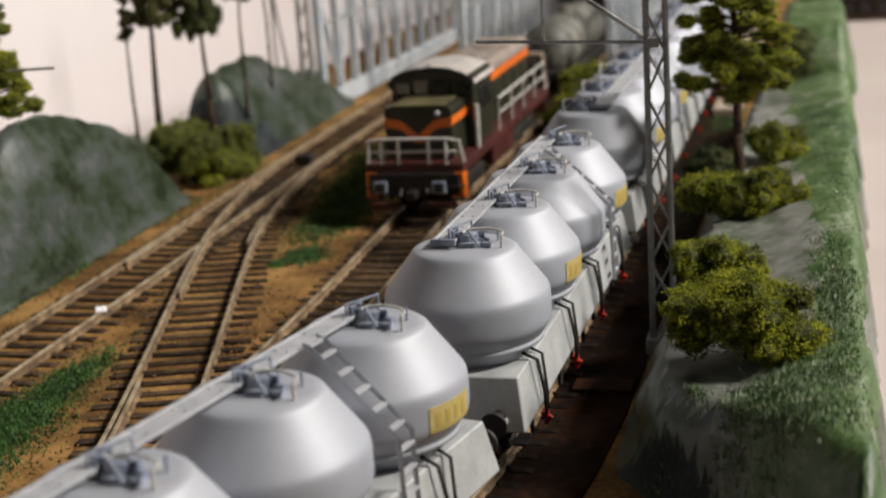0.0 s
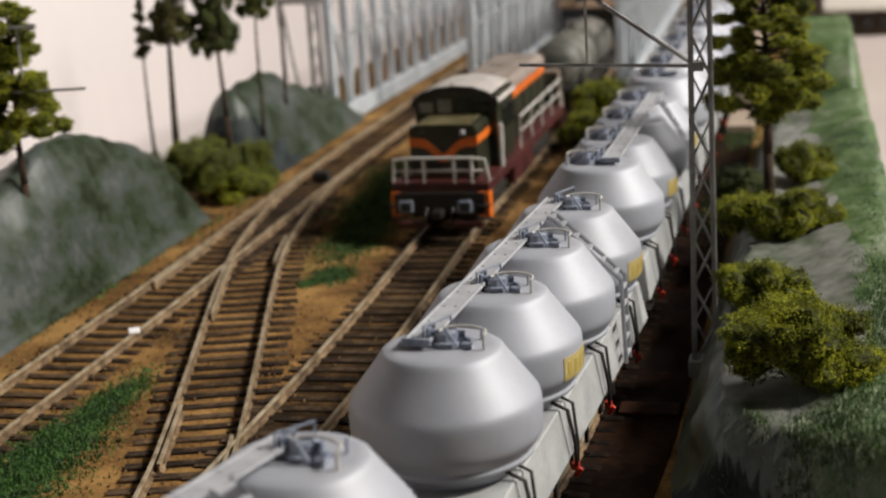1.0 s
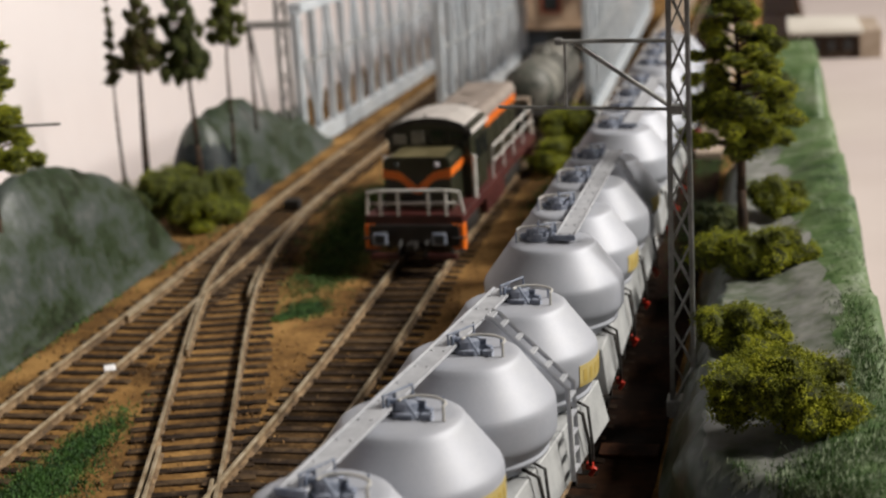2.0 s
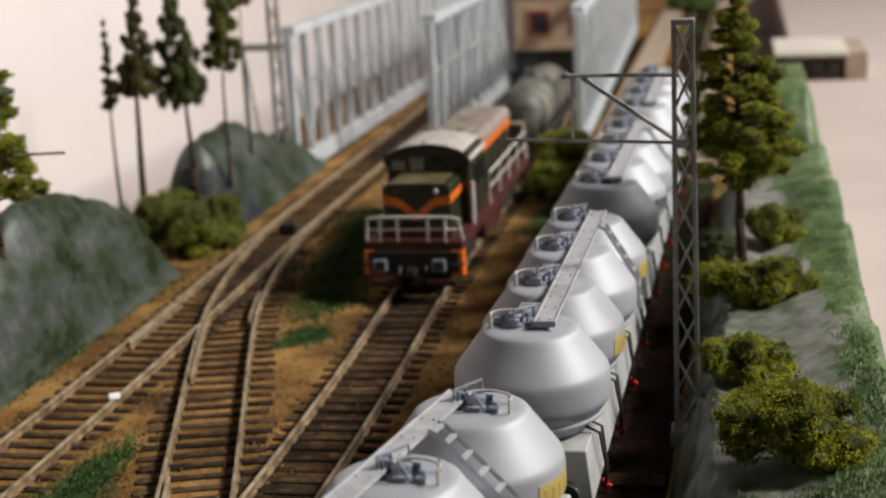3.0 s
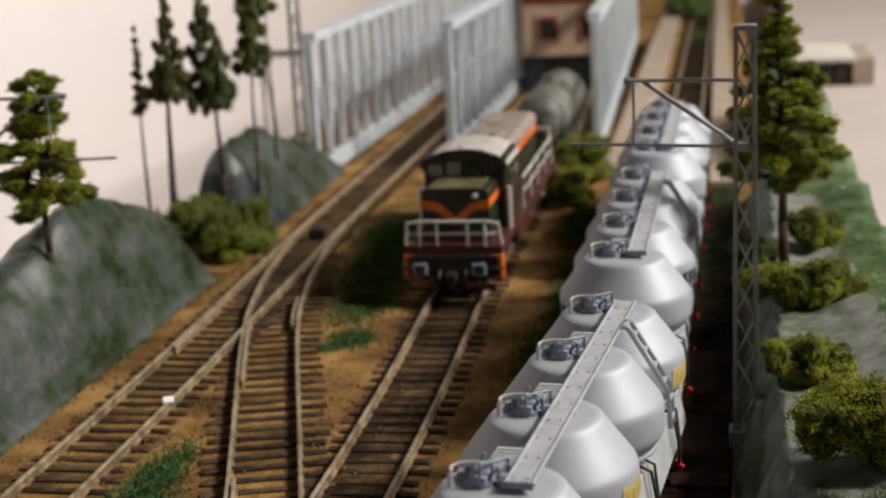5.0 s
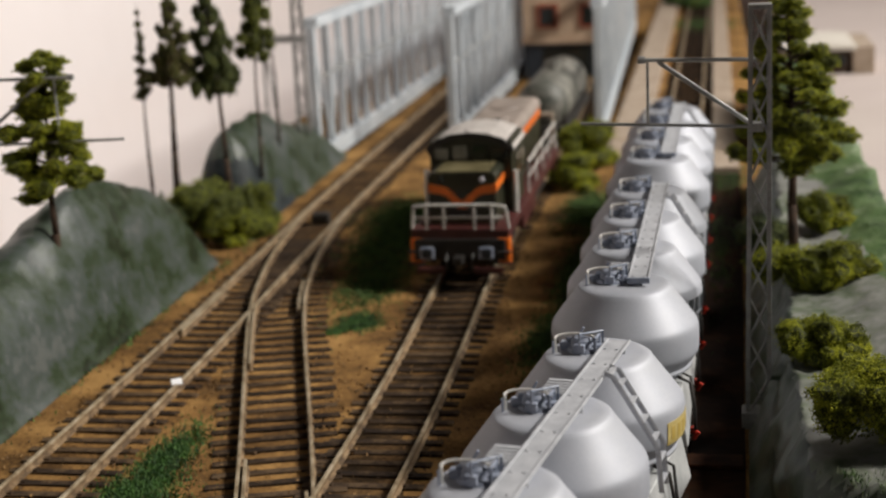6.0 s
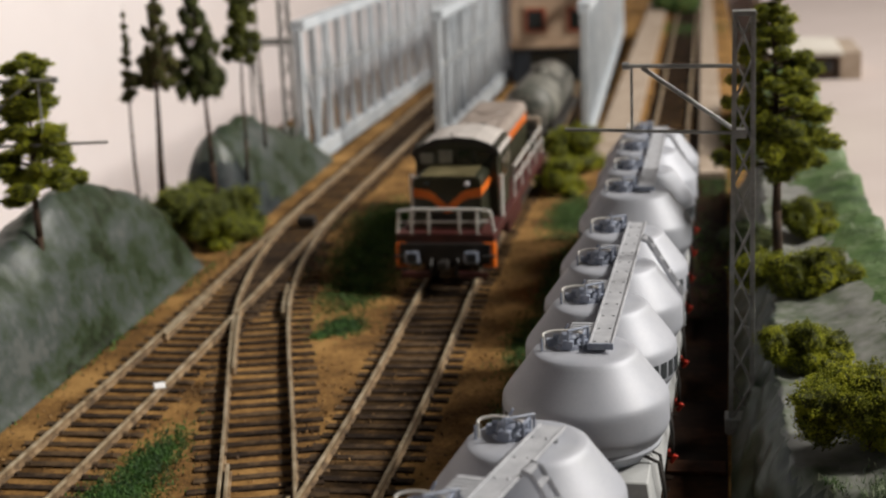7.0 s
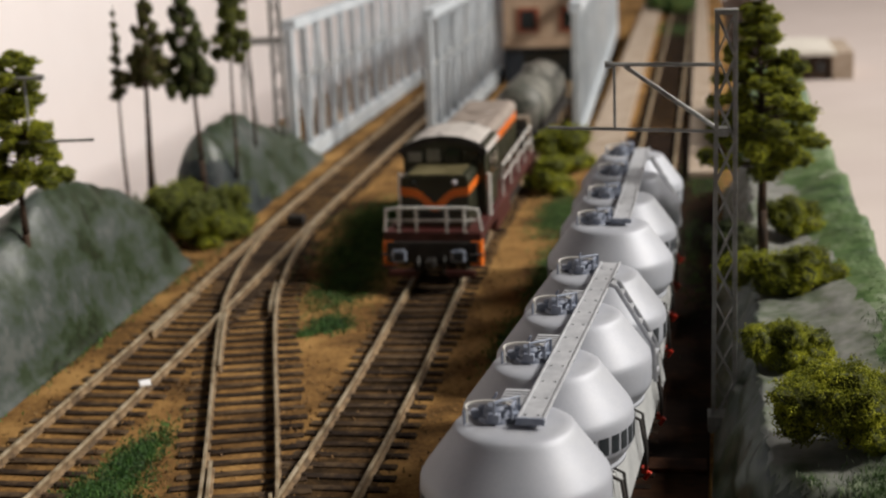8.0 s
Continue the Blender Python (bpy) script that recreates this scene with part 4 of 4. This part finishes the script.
def old_tank_wagon():
    w = thing("tank_wagon", place(loco_x(51.5), 51.5, 0, 0, 0, -0.8), "dusty pale grey tank wagon standing behind the locomotive", "tank wagon")
    m = Matrix.Translation((0, 5.6, 2.15)) @ Matrix.Rotation(radians(90), 4, "X")
    part("barrel", lathe([(0, 5.6), (0.65, 5.5), (1.1, 5.2), (1.28, 4.8), (1.28, -4.8), (1.1, -5.2), (0.65, -5.5), (0, -5.6)], 36, 1, 1, 0, 360, m), M_TANKGREY, w, "dusty grey barrel", True)
    part("frame", box(-1.3, 1.3, -0.4, 11.6, 0.85, 1.25, 0.03), M_BLACK, w)
    part("dome", lathe([(0, 0.5), (0.4, 0.48), (0.5, 0.0)], 20, 1, 1, 0, 360, Matrix.Translation((0, 5.6, 3.3))), M_TANKGREY, w)
    for y in (0.6, 10.6):
        part("saddle", box(-1.2, 1.2, y, y + 0.4, 1.2, 1.9, 0.03), M_BLACK, w)
    for x in (-1, 1):
        part("buffer", rod((x, -0.9, 1.16), (x, -0.4, 1.16), 0.22, None, 14), M_BLACK, w)
    data = mesh_of("wheelset", wheelset_bm(), M_BLACK)
    for y in (1.4, 3.0, 8.2, 9.8):
        ws = new("wheelset", data)
        ws.parent = w
        ws.matrix_basis = place(0, y, 0.55)


old_tank_wagon()


# ---------------------------------------------------------------- catenary masts
def mast(m, h, w0, w1, arm, label):
    """arm: z of the lower and upper rods, reach of both, offset of the hanger."""
    t = thing("catenary_mast", m, label, "catenary mast")
    half = lambda z: (w0 + (w1 - w0) * z / h) / 2
    d = 0.16
    for sx in (-1, 1):
        for sy in (-1, 1):
            bm = bmesh.new()
            a, b = Vector((sx * half(0), sy * d, 0)), Vector((sx * half(h), sy * d, h))
            q = Matrix.Translation((a + b) / 2) @ (b - a).to_track_quat("Z", "Y").to_matrix().to_4x4()
            box(-0.04, 0.04, -0.045, 0.045, -h / 2, h / 2, 0.008, bm, q)
            part("leg", bm, M_MAST, t)
    n = int(h / 0.98)
    for i in range(n):
        z0, z1 = h * i / n, h * (i + 1) / n
        s = 1 if i % 2 else -1
        bm = rod((s * half(z0), -d, z0), (-s * half(z1), -d, z1), 0.036, None, 6)
        rod((-s * half(z0), d, z0), (s * half(z1), d, z1), 0.024, bm, 6)
        rod((half(z0), -s * d, z0), (half(z1), s * d, z1), 0.028, bm, 6)
        part("lattice_bar", bm, M_MAST, t)
    part("cap", box(-half(h) - 0.06, half(h) + 0.06, -d - 0.06, d + 0.06, h - 0.02, h + 0.10, 0.01), M_MAST, t)
    part("base", box(-w0 / 2 - 0.14, w0 / 2 + 0.14, -0.32, 0.32, -0.5, 0.12, 0.03), M_MAST, t)
    if arm:
        zl, zu, rl, ru, hang, s = arm
        part("lower_rod", rod((0.1 * s, 0, zl), (rl * s, 0, zl + 0.14), 0.042), M_MAST, t)
        part("upper_rod", rod((0.1 * s, 0, zu), (ru * s, 0, zu + 0.05), 0.05), M_MAST, t)
        part("brace", rod((0.1 * s, 0, zl), ((hang - 0.25) * s, 0, zu), 0.055), M_MAST, t)
        part("hanger", rod((hang * s, 0, zl + 0.09), (hang * s, 0, zu), 0.035), M_MAST, t)
        part("insulator", rod(((ru - 0.12) * s, 0, zu + 0.05), ((ru + 0.05) * s, 0, zu + 0.05), 0.09, None, 10), M_MAST, t)
        part("clamp", box(0.08 * s - 0.16, 0.08 * s + 0.16, -0.22, 0.22, zl - 0.1, zl + 0.1, 0.02), M_MAST, t)
    return t


mast(place(9.13, 15.8, 0), 10.05, 0.52, 0.42, (7.25, 8.85, 4.25, 2.8, 2.63, -1), "grey lattice catenary mast with a bracket arm beside the bank")
mast(place(-13.4, 20.0, 2.6), 7.6, 0.5, 0.42, (3.75, 5.65, 4.8, 3.4, 2.85, 1), "grey lattice catenary mast with a bracket arm on the rocks")
mast(place(-11.55, 49.6, 0.0), 12.5, 0.5, 0.40, None, "grey lattice catenary mast at the bridge end")


def portal():
    t = thing("portal_frame", place(-12.5, 53.0, 0), "brownish grey portal frame beside the bridge", "portal frame")
    part("beam", box(-2.0, 0.9, -0.15, 0.15, 5.55, 5.9, 0.02), M_MAST, t)
    for a, b in (((-1.9, 0, 0), (-1.9, 0, 5.6)), ((-1.1, 0, 0), (-1.85, 0, 5.6)), ((0.8, 0, 0), (0.8, 0, 5.6))):
        part("leg", rod(a, b, 0.08), M_MAST, t)


portal()


# ---------------------------------------------------------------- truss bridges
def truss(name, x0, y0, x1, y1, h, label, n):
    """One side of a bridge: chords, posts and diagonals between two ends."""
    t = thing(name, Matrix(), label, "truss bridge", "bridge trusses")
    L = math.hypot(x1 - x0, y1 - y0)
    m = Matrix.Translation((x0, y0, 0)) @ Matrix.Rotation(math.atan2(-(x1 - x0), y1 - y0), 4, "Z")
    for z0, z1, w in ((-0.45, 0.40, 0.24), (h - 0.5, h, 0.34)):
        part("chord", box(-w, w, 0, L, z0, z1, 0.04, None, m), M_BRIDGE, t)
    part("mid_rail", box(-0.07, 0.07, 0, L, h * 0.55, h * 0.55 + 0.16, 0.02, None, m), M_MAST, t, "dull grey middle rail")
    for i in range(n + 1):
        y = L * i / n
        w = 0.22 if i in (0, n) else 0.12
        part("post", box(-0.2, 0.2, y - w, y + w, 0.3, h - 0.4, 0.02, None, m), M_BRIDGE, t)
        if i < n:
            s = i % 2
            a, b = Vector((0, y, 0.4 if s else h - 0.5)), Vector((0, y + L / n, h - 0.5 if s else 0.4))
            q = m @ Matrix.Translation((a + b) / 2) @ (b - a).to_track_quat("Z", "Y").to_matrix().to_4x4()
            d = (b - a).length / 2
            part("diagonal", box(-0.08, 0.08, -0.08, 0.08, -d, d, 0.0, None, q), M_BRIDGE, t)
    return t


truss("bridge_truss", -11.3, 51.0, -10.2, 112, 6.9, "pale blue-grey steel truss beside the outer track", 24)
truss("bridge_truss", -5.4, 56.5, -5.0, 112, 6.75, "pale blue-grey steel truss between two bridge decks", 22)
truss("bridge_truss", 2.2, 57.0, 1.2, 112, 6.9, "pale blue-grey steel truss beside the goods track", 22)
for name, x0, x1 in (("bridge_deck", -10.6, -5.6), ("bridge_deck", -4.7, 1.4)):
    t = thing(name, Matrix(), "brown ballasted deck of a model truss bridge", "bridge deck")
    part("deck", box(x0, x1, 54.4, 112, -0.75, -0.36, 0.03), M_SAND, t)
    part("girder", box(x0 + 1, x0 + 1.4, 54.6, 111.8, -1.8, -0.75, 0.03), M_BRIDGE, t)
    part("girder", box(x1 - 1.4, x1 - 1, 54.6, 111.8, -1.8, -0.75, 0.03), M_BRIDGE, t)
for x0, x1, y0 in ((2.9, 4.7, 50), (8.0, 9.2, 47)):
    tagged(new("trim", mesh_of("trim", box(x0, x1, y0, 172, -0.55, 0.05, 0.04), M_TAN)), "bare wooden edging board beside the track", "edging", kind="structure")


# ---------------------------------------------------------------- far buildings
def house():
    t = thing("house", place(-1.6, 80, -0.36), "tan plaster house with a dark ground floor and red roof", "house")
    part("ground_floor", box(-2.9, 2.9, 0, 8, 0, 2.5, 0.05), M_SLATE, t, "dark slate-blue ground floor")
    part("wall", box(-2.9, 2.9, -0.1, 8, 2.5, 6.7, 0.05), M_HOUSE, t, "tan plaster upper storey")
    part("ledge", box(-3.0, 3.0, -0.25, 0.1, 2.4, 2.75, 0.03), M_HOUSE, t)
    bm = bmesh.new()
    ring = [(-3.3, 6.6), (0, 9.3), (3.3, 6.6)]
    ends = [[bm.verts.new((x, y, z)) for x, z in ring] for y in (-0.5, 8.5)]
    for i in range(3):
        bm.faces.new((ends[0][i], ends[0][(i + 1) % 3], ends[1][(i + 1) % 3], ends[1][i]))
    bm.faces.new(ends[0])
    bm.faces.new(ends[1][::-1])
    bmesh.ops.recalc_face_normals(bm, faces=bm.faces)
    part("roof", bm, M_BRICK, t, "red roof")
    part("cornice", box(-2.95, 2.95, -0.2, 0.0, 5.9, 6.4, 0.03), M_BRICK, t, "red-brown painted cornice")
    for x in (-1.9, 0.9):
        w = part("window", box(x - 0.15, x + 1.55, -0.18, 0.0, 3.3, 5.2, 0.03), M_HOUSE, t)
        part("frame", box(x, x + 1.4, -0.24, -0.1, 3.45, 5.05, 0.02), M_BRICK, w, "red-brown window frame")
        part("pane", box(x + 0.2, x + 1.2, -0.27, -0.2, 3.65, 4.85, 0.02), M_GLASS, w)
    part("door", box(-1.6, 1.6, -0.06, 0.05, 0.1, 2.2, 0.03), M_GLASS, t, "dark doorway")


def shed():
    t = thing("station_building", place(16.8, 78, -0.2), "pale flat-roofed building with a dark front", "building")
    part("wall", box(-3.6, 0, 0.3, 7.5, 0, 1.55, 0.04), M_BARK, t, "dark brown wall")
    part("wall", box(0, 1.35, 0.1, 7.5, 0, 1.75, 0.04), M_TAN, t, "tan end wall")
    part("roof", box(-4.4, 0.2, -0.3, 8.2, 1.55, 1.85, 0.06), M_PALE, t, "pale flat roof")
    for x in (-3.0, -2.0, -1.0):
        part("window", box(x, x + 0.6, 0.24, 0.32, 0.5, 1.2, 0.02), M_GLASS, t)


house()
shed()


# ---------------------------------------------------------------- bushes and trees
def bush(m, lobes, count, size, material, label):
    b = thing("bush", m, label, "bush", "bushes")
    foliage("foliage", lobes, count, size, material, M_CORE, b)
    part("stem", rod((0, 0, -0.6), (0, 0, 0.4), 0.10, None, 6), M_BARK, b)
    return b


def lobed(n, rx, ry, rz, r, seed):
    q = random.Random(seed)
    out = [(0, 0, rz * 0.5, rx * 0.62, ry * 0.62, rz * 0.55)]
    for i in range(2 * n):
        a = math.pi * i / n + q.uniform(-0.4, 0.4)
        k = q.uniform(0.35, 0.95)
        size = r * q.uniform(0.5, 1.05)
        out.append((rx * k * math.cos(a), ry * k * math.sin(a), rz * q.uniform(0.12, 1.0 - 0.45 * k), size * q.uniform(0.85, 1.25), size * q.uniform(0.85, 1.25), size * q.uniform(0.7, 1.0)))
    return out


GREEN = "olive-green foam foliage bush on the plaster bank"
bush(place(11.5, 9.0, 2.1), lobed(11, 1.2, 1.15, 1.6, 0.62, 1), 13000, 0.060, M_LEAF, "large olive-green foam foliage bush on the plaster bank")
bush(place(10.55, 14.3, 2.0), lobed(9, 1.05, 0.75, 0.95, 0.46, 2), 6500, 0.055, M_LEAF, GREEN)
bush(place(11.0, 20.6, 2.0), lobed(10, 1.75, 0.9, 1.1, 0.55, 3), 7000, 0.06, M_LEAF, "wide olive-green foam foliage bush on the plaster bank")
bush(place(11.4, 27.0, 2.1), lobed(6, 0.75, 0.7, 1.1, 0.5, 4), 3500, 0.06, M_LEAF, GREEN)
bush(place(9.5, 26.0, 1.2), lobed(6, 0.7, 0.9, 1.5, 0.5, 5), 3500, 0.06, M_LEAF_DARK, "dark green foam foliage bush at the bank's foot")
LOW = "olive-green foam foliage bush beside the rocks"
bush(place(-11.7, 34.6, 0.0), lobed(12, 1.3, 1.4, 2.4, 0.66, 6), 8000, 0.07, M_LEAF_OLIVE, LOW)
bush(place(-10.3, 36.3, -0.2), lobed(9, 1.05, 1.2, 2.0, 0.62, 7), 7000, 0.07, M_LEAF_OLIVE, LOW)
bush(place(-10.6, 34.3, -0.3), lobed(8, 0.75, 0.7, 1.7, 0.5, 13), 5000, 0.065, M_LEAF, "bright olive-green foam foliage bush at the rock's foot")
bush(place(-12.9, 33.2, 0.6), lobed(6, 0.8, 0.8, 1.4, 0.55, 8), 3500, 0.07, M_LEAF_DARK, "dark green foam foliage bush beside the rocks")
bush(place(2.2, 50.0, -0.3), lobed(10, 1.25, 2.3, 2.1, 0.8, 9), 7000, 0.08, M_LEAF, "olive-green foam foliage bush between the trains")
bush(place(2.0, 44.5, -0.3), lobed(8, 0.9, 1.3, 1.5, 0.6, 10), 4500, 0.07, M_LEAF, "low olive-green foam foliage bush between the trains")
bush(place(11.3, 51.6, 0.2), lobed(8, 0.9, 0.8, 3.0, 0.7, 15), 3500, 0.08, M_LEAF_DARK, "dark green foam foliage bush below the far mound")
bush(place(5.5, 128.0, -0.3), lobed(7, 2.2, 2.5, 3.2, 1.3, 12), 3000, 0.14, M_TURF, "bright green bush beside the far track")


def tree(m, h, trunk, layers, count, size, material, label, seed, twist=0.0, flat=0.92):
    """Trunk, limbs and a crown in layers (z, radius, lobes, lobe radius)."""
    q = random.Random(seed)
    t = thing("tree", m, label, "tree", "trees")
    bm = bmesh.new()
    steps = 7
    last = Vector((0, 0, -0.5))
    for i in range(1, steps + 1):
        z = h * i / steps
        nxt = Vector((q.uniform(-1, 1) * 0.05 + twist * z / h, q.uniform(-1, 1) * 0.05, z))
        rod(last, nxt, trunk * (1.15 - i / steps), bm, 9, trunk * max(0.12, 1.0 - (i + 0.0) / steps))
        last = nxt
    part("trunk", bm, M_BARK, t, "brown tapered trunk", True)
    lobes, lb = [], bmesh.new()
    for z, r, n, lr in layers:
        a0 = q.uniform(0, 6.28)
        for i in range(n):
            a = a0 + 2 * math.pi * i / n + q.uniform(-0.35, 0.35)
            k = r * q.uniform(0.4, 1.15)
            zz = z + q.uniform(-0.8, 0.7) * lr - 0.12 * k
            x, y = k * math.cos(a) + twist * z / h, k * math.sin(a)
            lobes.append((x, y, zz, lr * q.uniform(0.8, 1.25), lr * q.uniform(0.8, 1.25), lr * flat * q.uniform(0.75, 1.25)))
            rod((twist * z / h, 0, zz - 0.25), (x, y, zz), 0.045, lb, 5, 0.02)
    part("branchwork", lb, M_BARK, t)
    foliage("crown", lobes, count, size, material, M_CORE, t)
    return t


def tiers(z0, z1, r0, r1, n, lobe0, lobe1, bulge=0.0):
    """Layers of a crown from z0 up to z1, with the radius running from r0 to r1."""
    out = []
    for i in range(n):
        u = i / (n - 1)
        r = (r0 + (r1 - r0) * u) * (1 + bulge * math.sin(math.pi * min(1, u * 1.6)))
        out.append((z0 + (z1 - z0) * u, r, max(2, int(3 + 5 * r)), lobe0 + (lobe1 - lobe0) * u))
    return out


tree(place(10.45, 25.2, 2.1), 7.9, 0.17, tiers(2.9, 7.9, 1.62, 0.25, 12, 0.44, 0.30, 0.1), 22000, 0.062, M_LEAF, "tall olive-green layered model pine on the bank", 21, -0.25, 0.62)
tree(place(-11.35, 20.6, 2.7), 6.1, 0.13, tiers(2.6, 6.0, 1.15, 0.45, 9, 0.40, 0.34, 0.2), 16000, 0.058, M_LEAF, "olive-green layered model pine on the rock wall", 22, 0.2, 0.6)
tree(place(-13.4, 36.2, 0.4), 9.7, 0.17, tiers(5.7, 9.7, 0.72, 0.02, 13, 0.25, 0.12, 0.25), 5500, 0.05, M_LEAF_BROWN, "thin brownish model conifer with a bare trunk", 23, 0.5, 1.4)
tree(place(-14.6, 36.8, 0.2), 8.8, 0.09, tiers(5.2, 8.5, 0.16, 0.0, 8, 0.26, 0.12), 1300, 0.05, M_LEAF_BROWN, "bare spindly brown model conifer", 24, 0.1)
tree(place(-11.5, 37.6, 1.3), 8.7, 0.12, tiers(4.4, 8.8, 1.02, 0.08, 13, 0.30, 0.16, 0.15), 8500, 0.05, M_LEAF_DARK, "dark green model conifer on a slanting trunk", 25, -0.45, 1.4)
tree(place(-10.55, 39.0, 2.0), 8.6, 0.08, tiers(4.9, 8.9, 0.60, 0.40, 10, 0.27, 0.24), 4500, 0.05, M_LEAF_OLIVE, "thin yellowish green model conifer", 26, 0.2, 1.4)
tree(place(-10.9, 43.0, 2.5), 9.0, 0.07, tiers(6.4, 8.8, 0.30, 0.05, 5, 0.34, 0.2), 1200, 0.06, M_LEAF_BROWN, "bare spindly model conifer behind the boulder", 27, 0.0)


# ---------------------------------------------------------------- sleepers, each a piece of its track
def sleeper_mesh(half, material):
    bm = box(-half, half, -0.145, 0.145, -0.42, -0.245, 0.02)
    for x in (-0.878, 0.878):
        box(x - 0.15, x + 0.15, -0.08, 0.08, -0.25, -0.215, 0, bm)
    return mesh_of("sleeper", bm, material)


S_PLAIN, S_LONG, S_SHADED = sleeper_mesh(1.45, M_SLEEPER), sleeper_mesh(1.62, M_SLEEPER), sleeper_mesh(1.45, M_SLEEPER_SHADED)


def lay(track, line, data, jitter=0.03, skip=None):
    for x, y, a in line:
        if skip and skip(y):
            continue
        ob = new("sleeper", data)
        ob.parent = track
        ob.matrix_basis = place(x + rng.uniform(-0.08, 0.08), y, rng.uniform(-0.012, 0.012), 0, 0, math.degrees(a) + rng.uniform(-1, 1) * 30 * jitter)


STEP = 0.69
lay(track_mid, line_of(loco_x, -8, 78, STEP), S_PLAIN)
lay(track_left, line_of(left_x, 0, 100, STEP), S_PLAIN)
lay(track_cross, line_of(cross_x, 5.2, 35.5, STEP), S_LONG, 0.03)
# goods sleepers use the copy that has shade painted in
lay(track_goods, [train_at(s) for s in np.arange(-40, 130, STEP)], S_SHADED)


# ---------------------------------------------------------------- what moves: the goods train
TRAVEL = ((0.0, 1.12), (1.0, 5.85), (2.0, 10.05), (3.5, 16.8), (5.5, 25.6), (8.0, 36.66))
FIRST_POT = -3.4 - WAGON_PITCH


def travel(t):
    for (t0, d0), (t1, d1) in zip(TRAVEL, TRAVEL[1:]):
        if t <= t1:
            return d0 + (d1 - d0) * (t - t0) / (t1 - t0)
    return TRAVEL[-1][1]


def wagon_pose(s):
    xa, ya, _ = train_at(s - 4.6)
    xb, yb, _ = train_at(s + 4.6)
    return place((xa + xb) / 2, (ya + yb) / 2, 0, 0, 0, math.degrees(math.atan2(-(xb - xa), yb - ya)))


def motions():
    for k, (w, sets) in enumerate(WAGONS):
        s0 = FIRST_POT + k * WAGON_PITCH + 1.5 * POT_PITCH
        walk(w, [(i * 0.25, wagon_pose(s0 - travel(i * 0.25))) for i in range(33)])
        for ws, y in sets:
            walk(ws, [(i / 7.5, place(0, y, 0.55, math.degrees(travel(i / 7.5) / 0.55))) for i in range(61)])


motions()
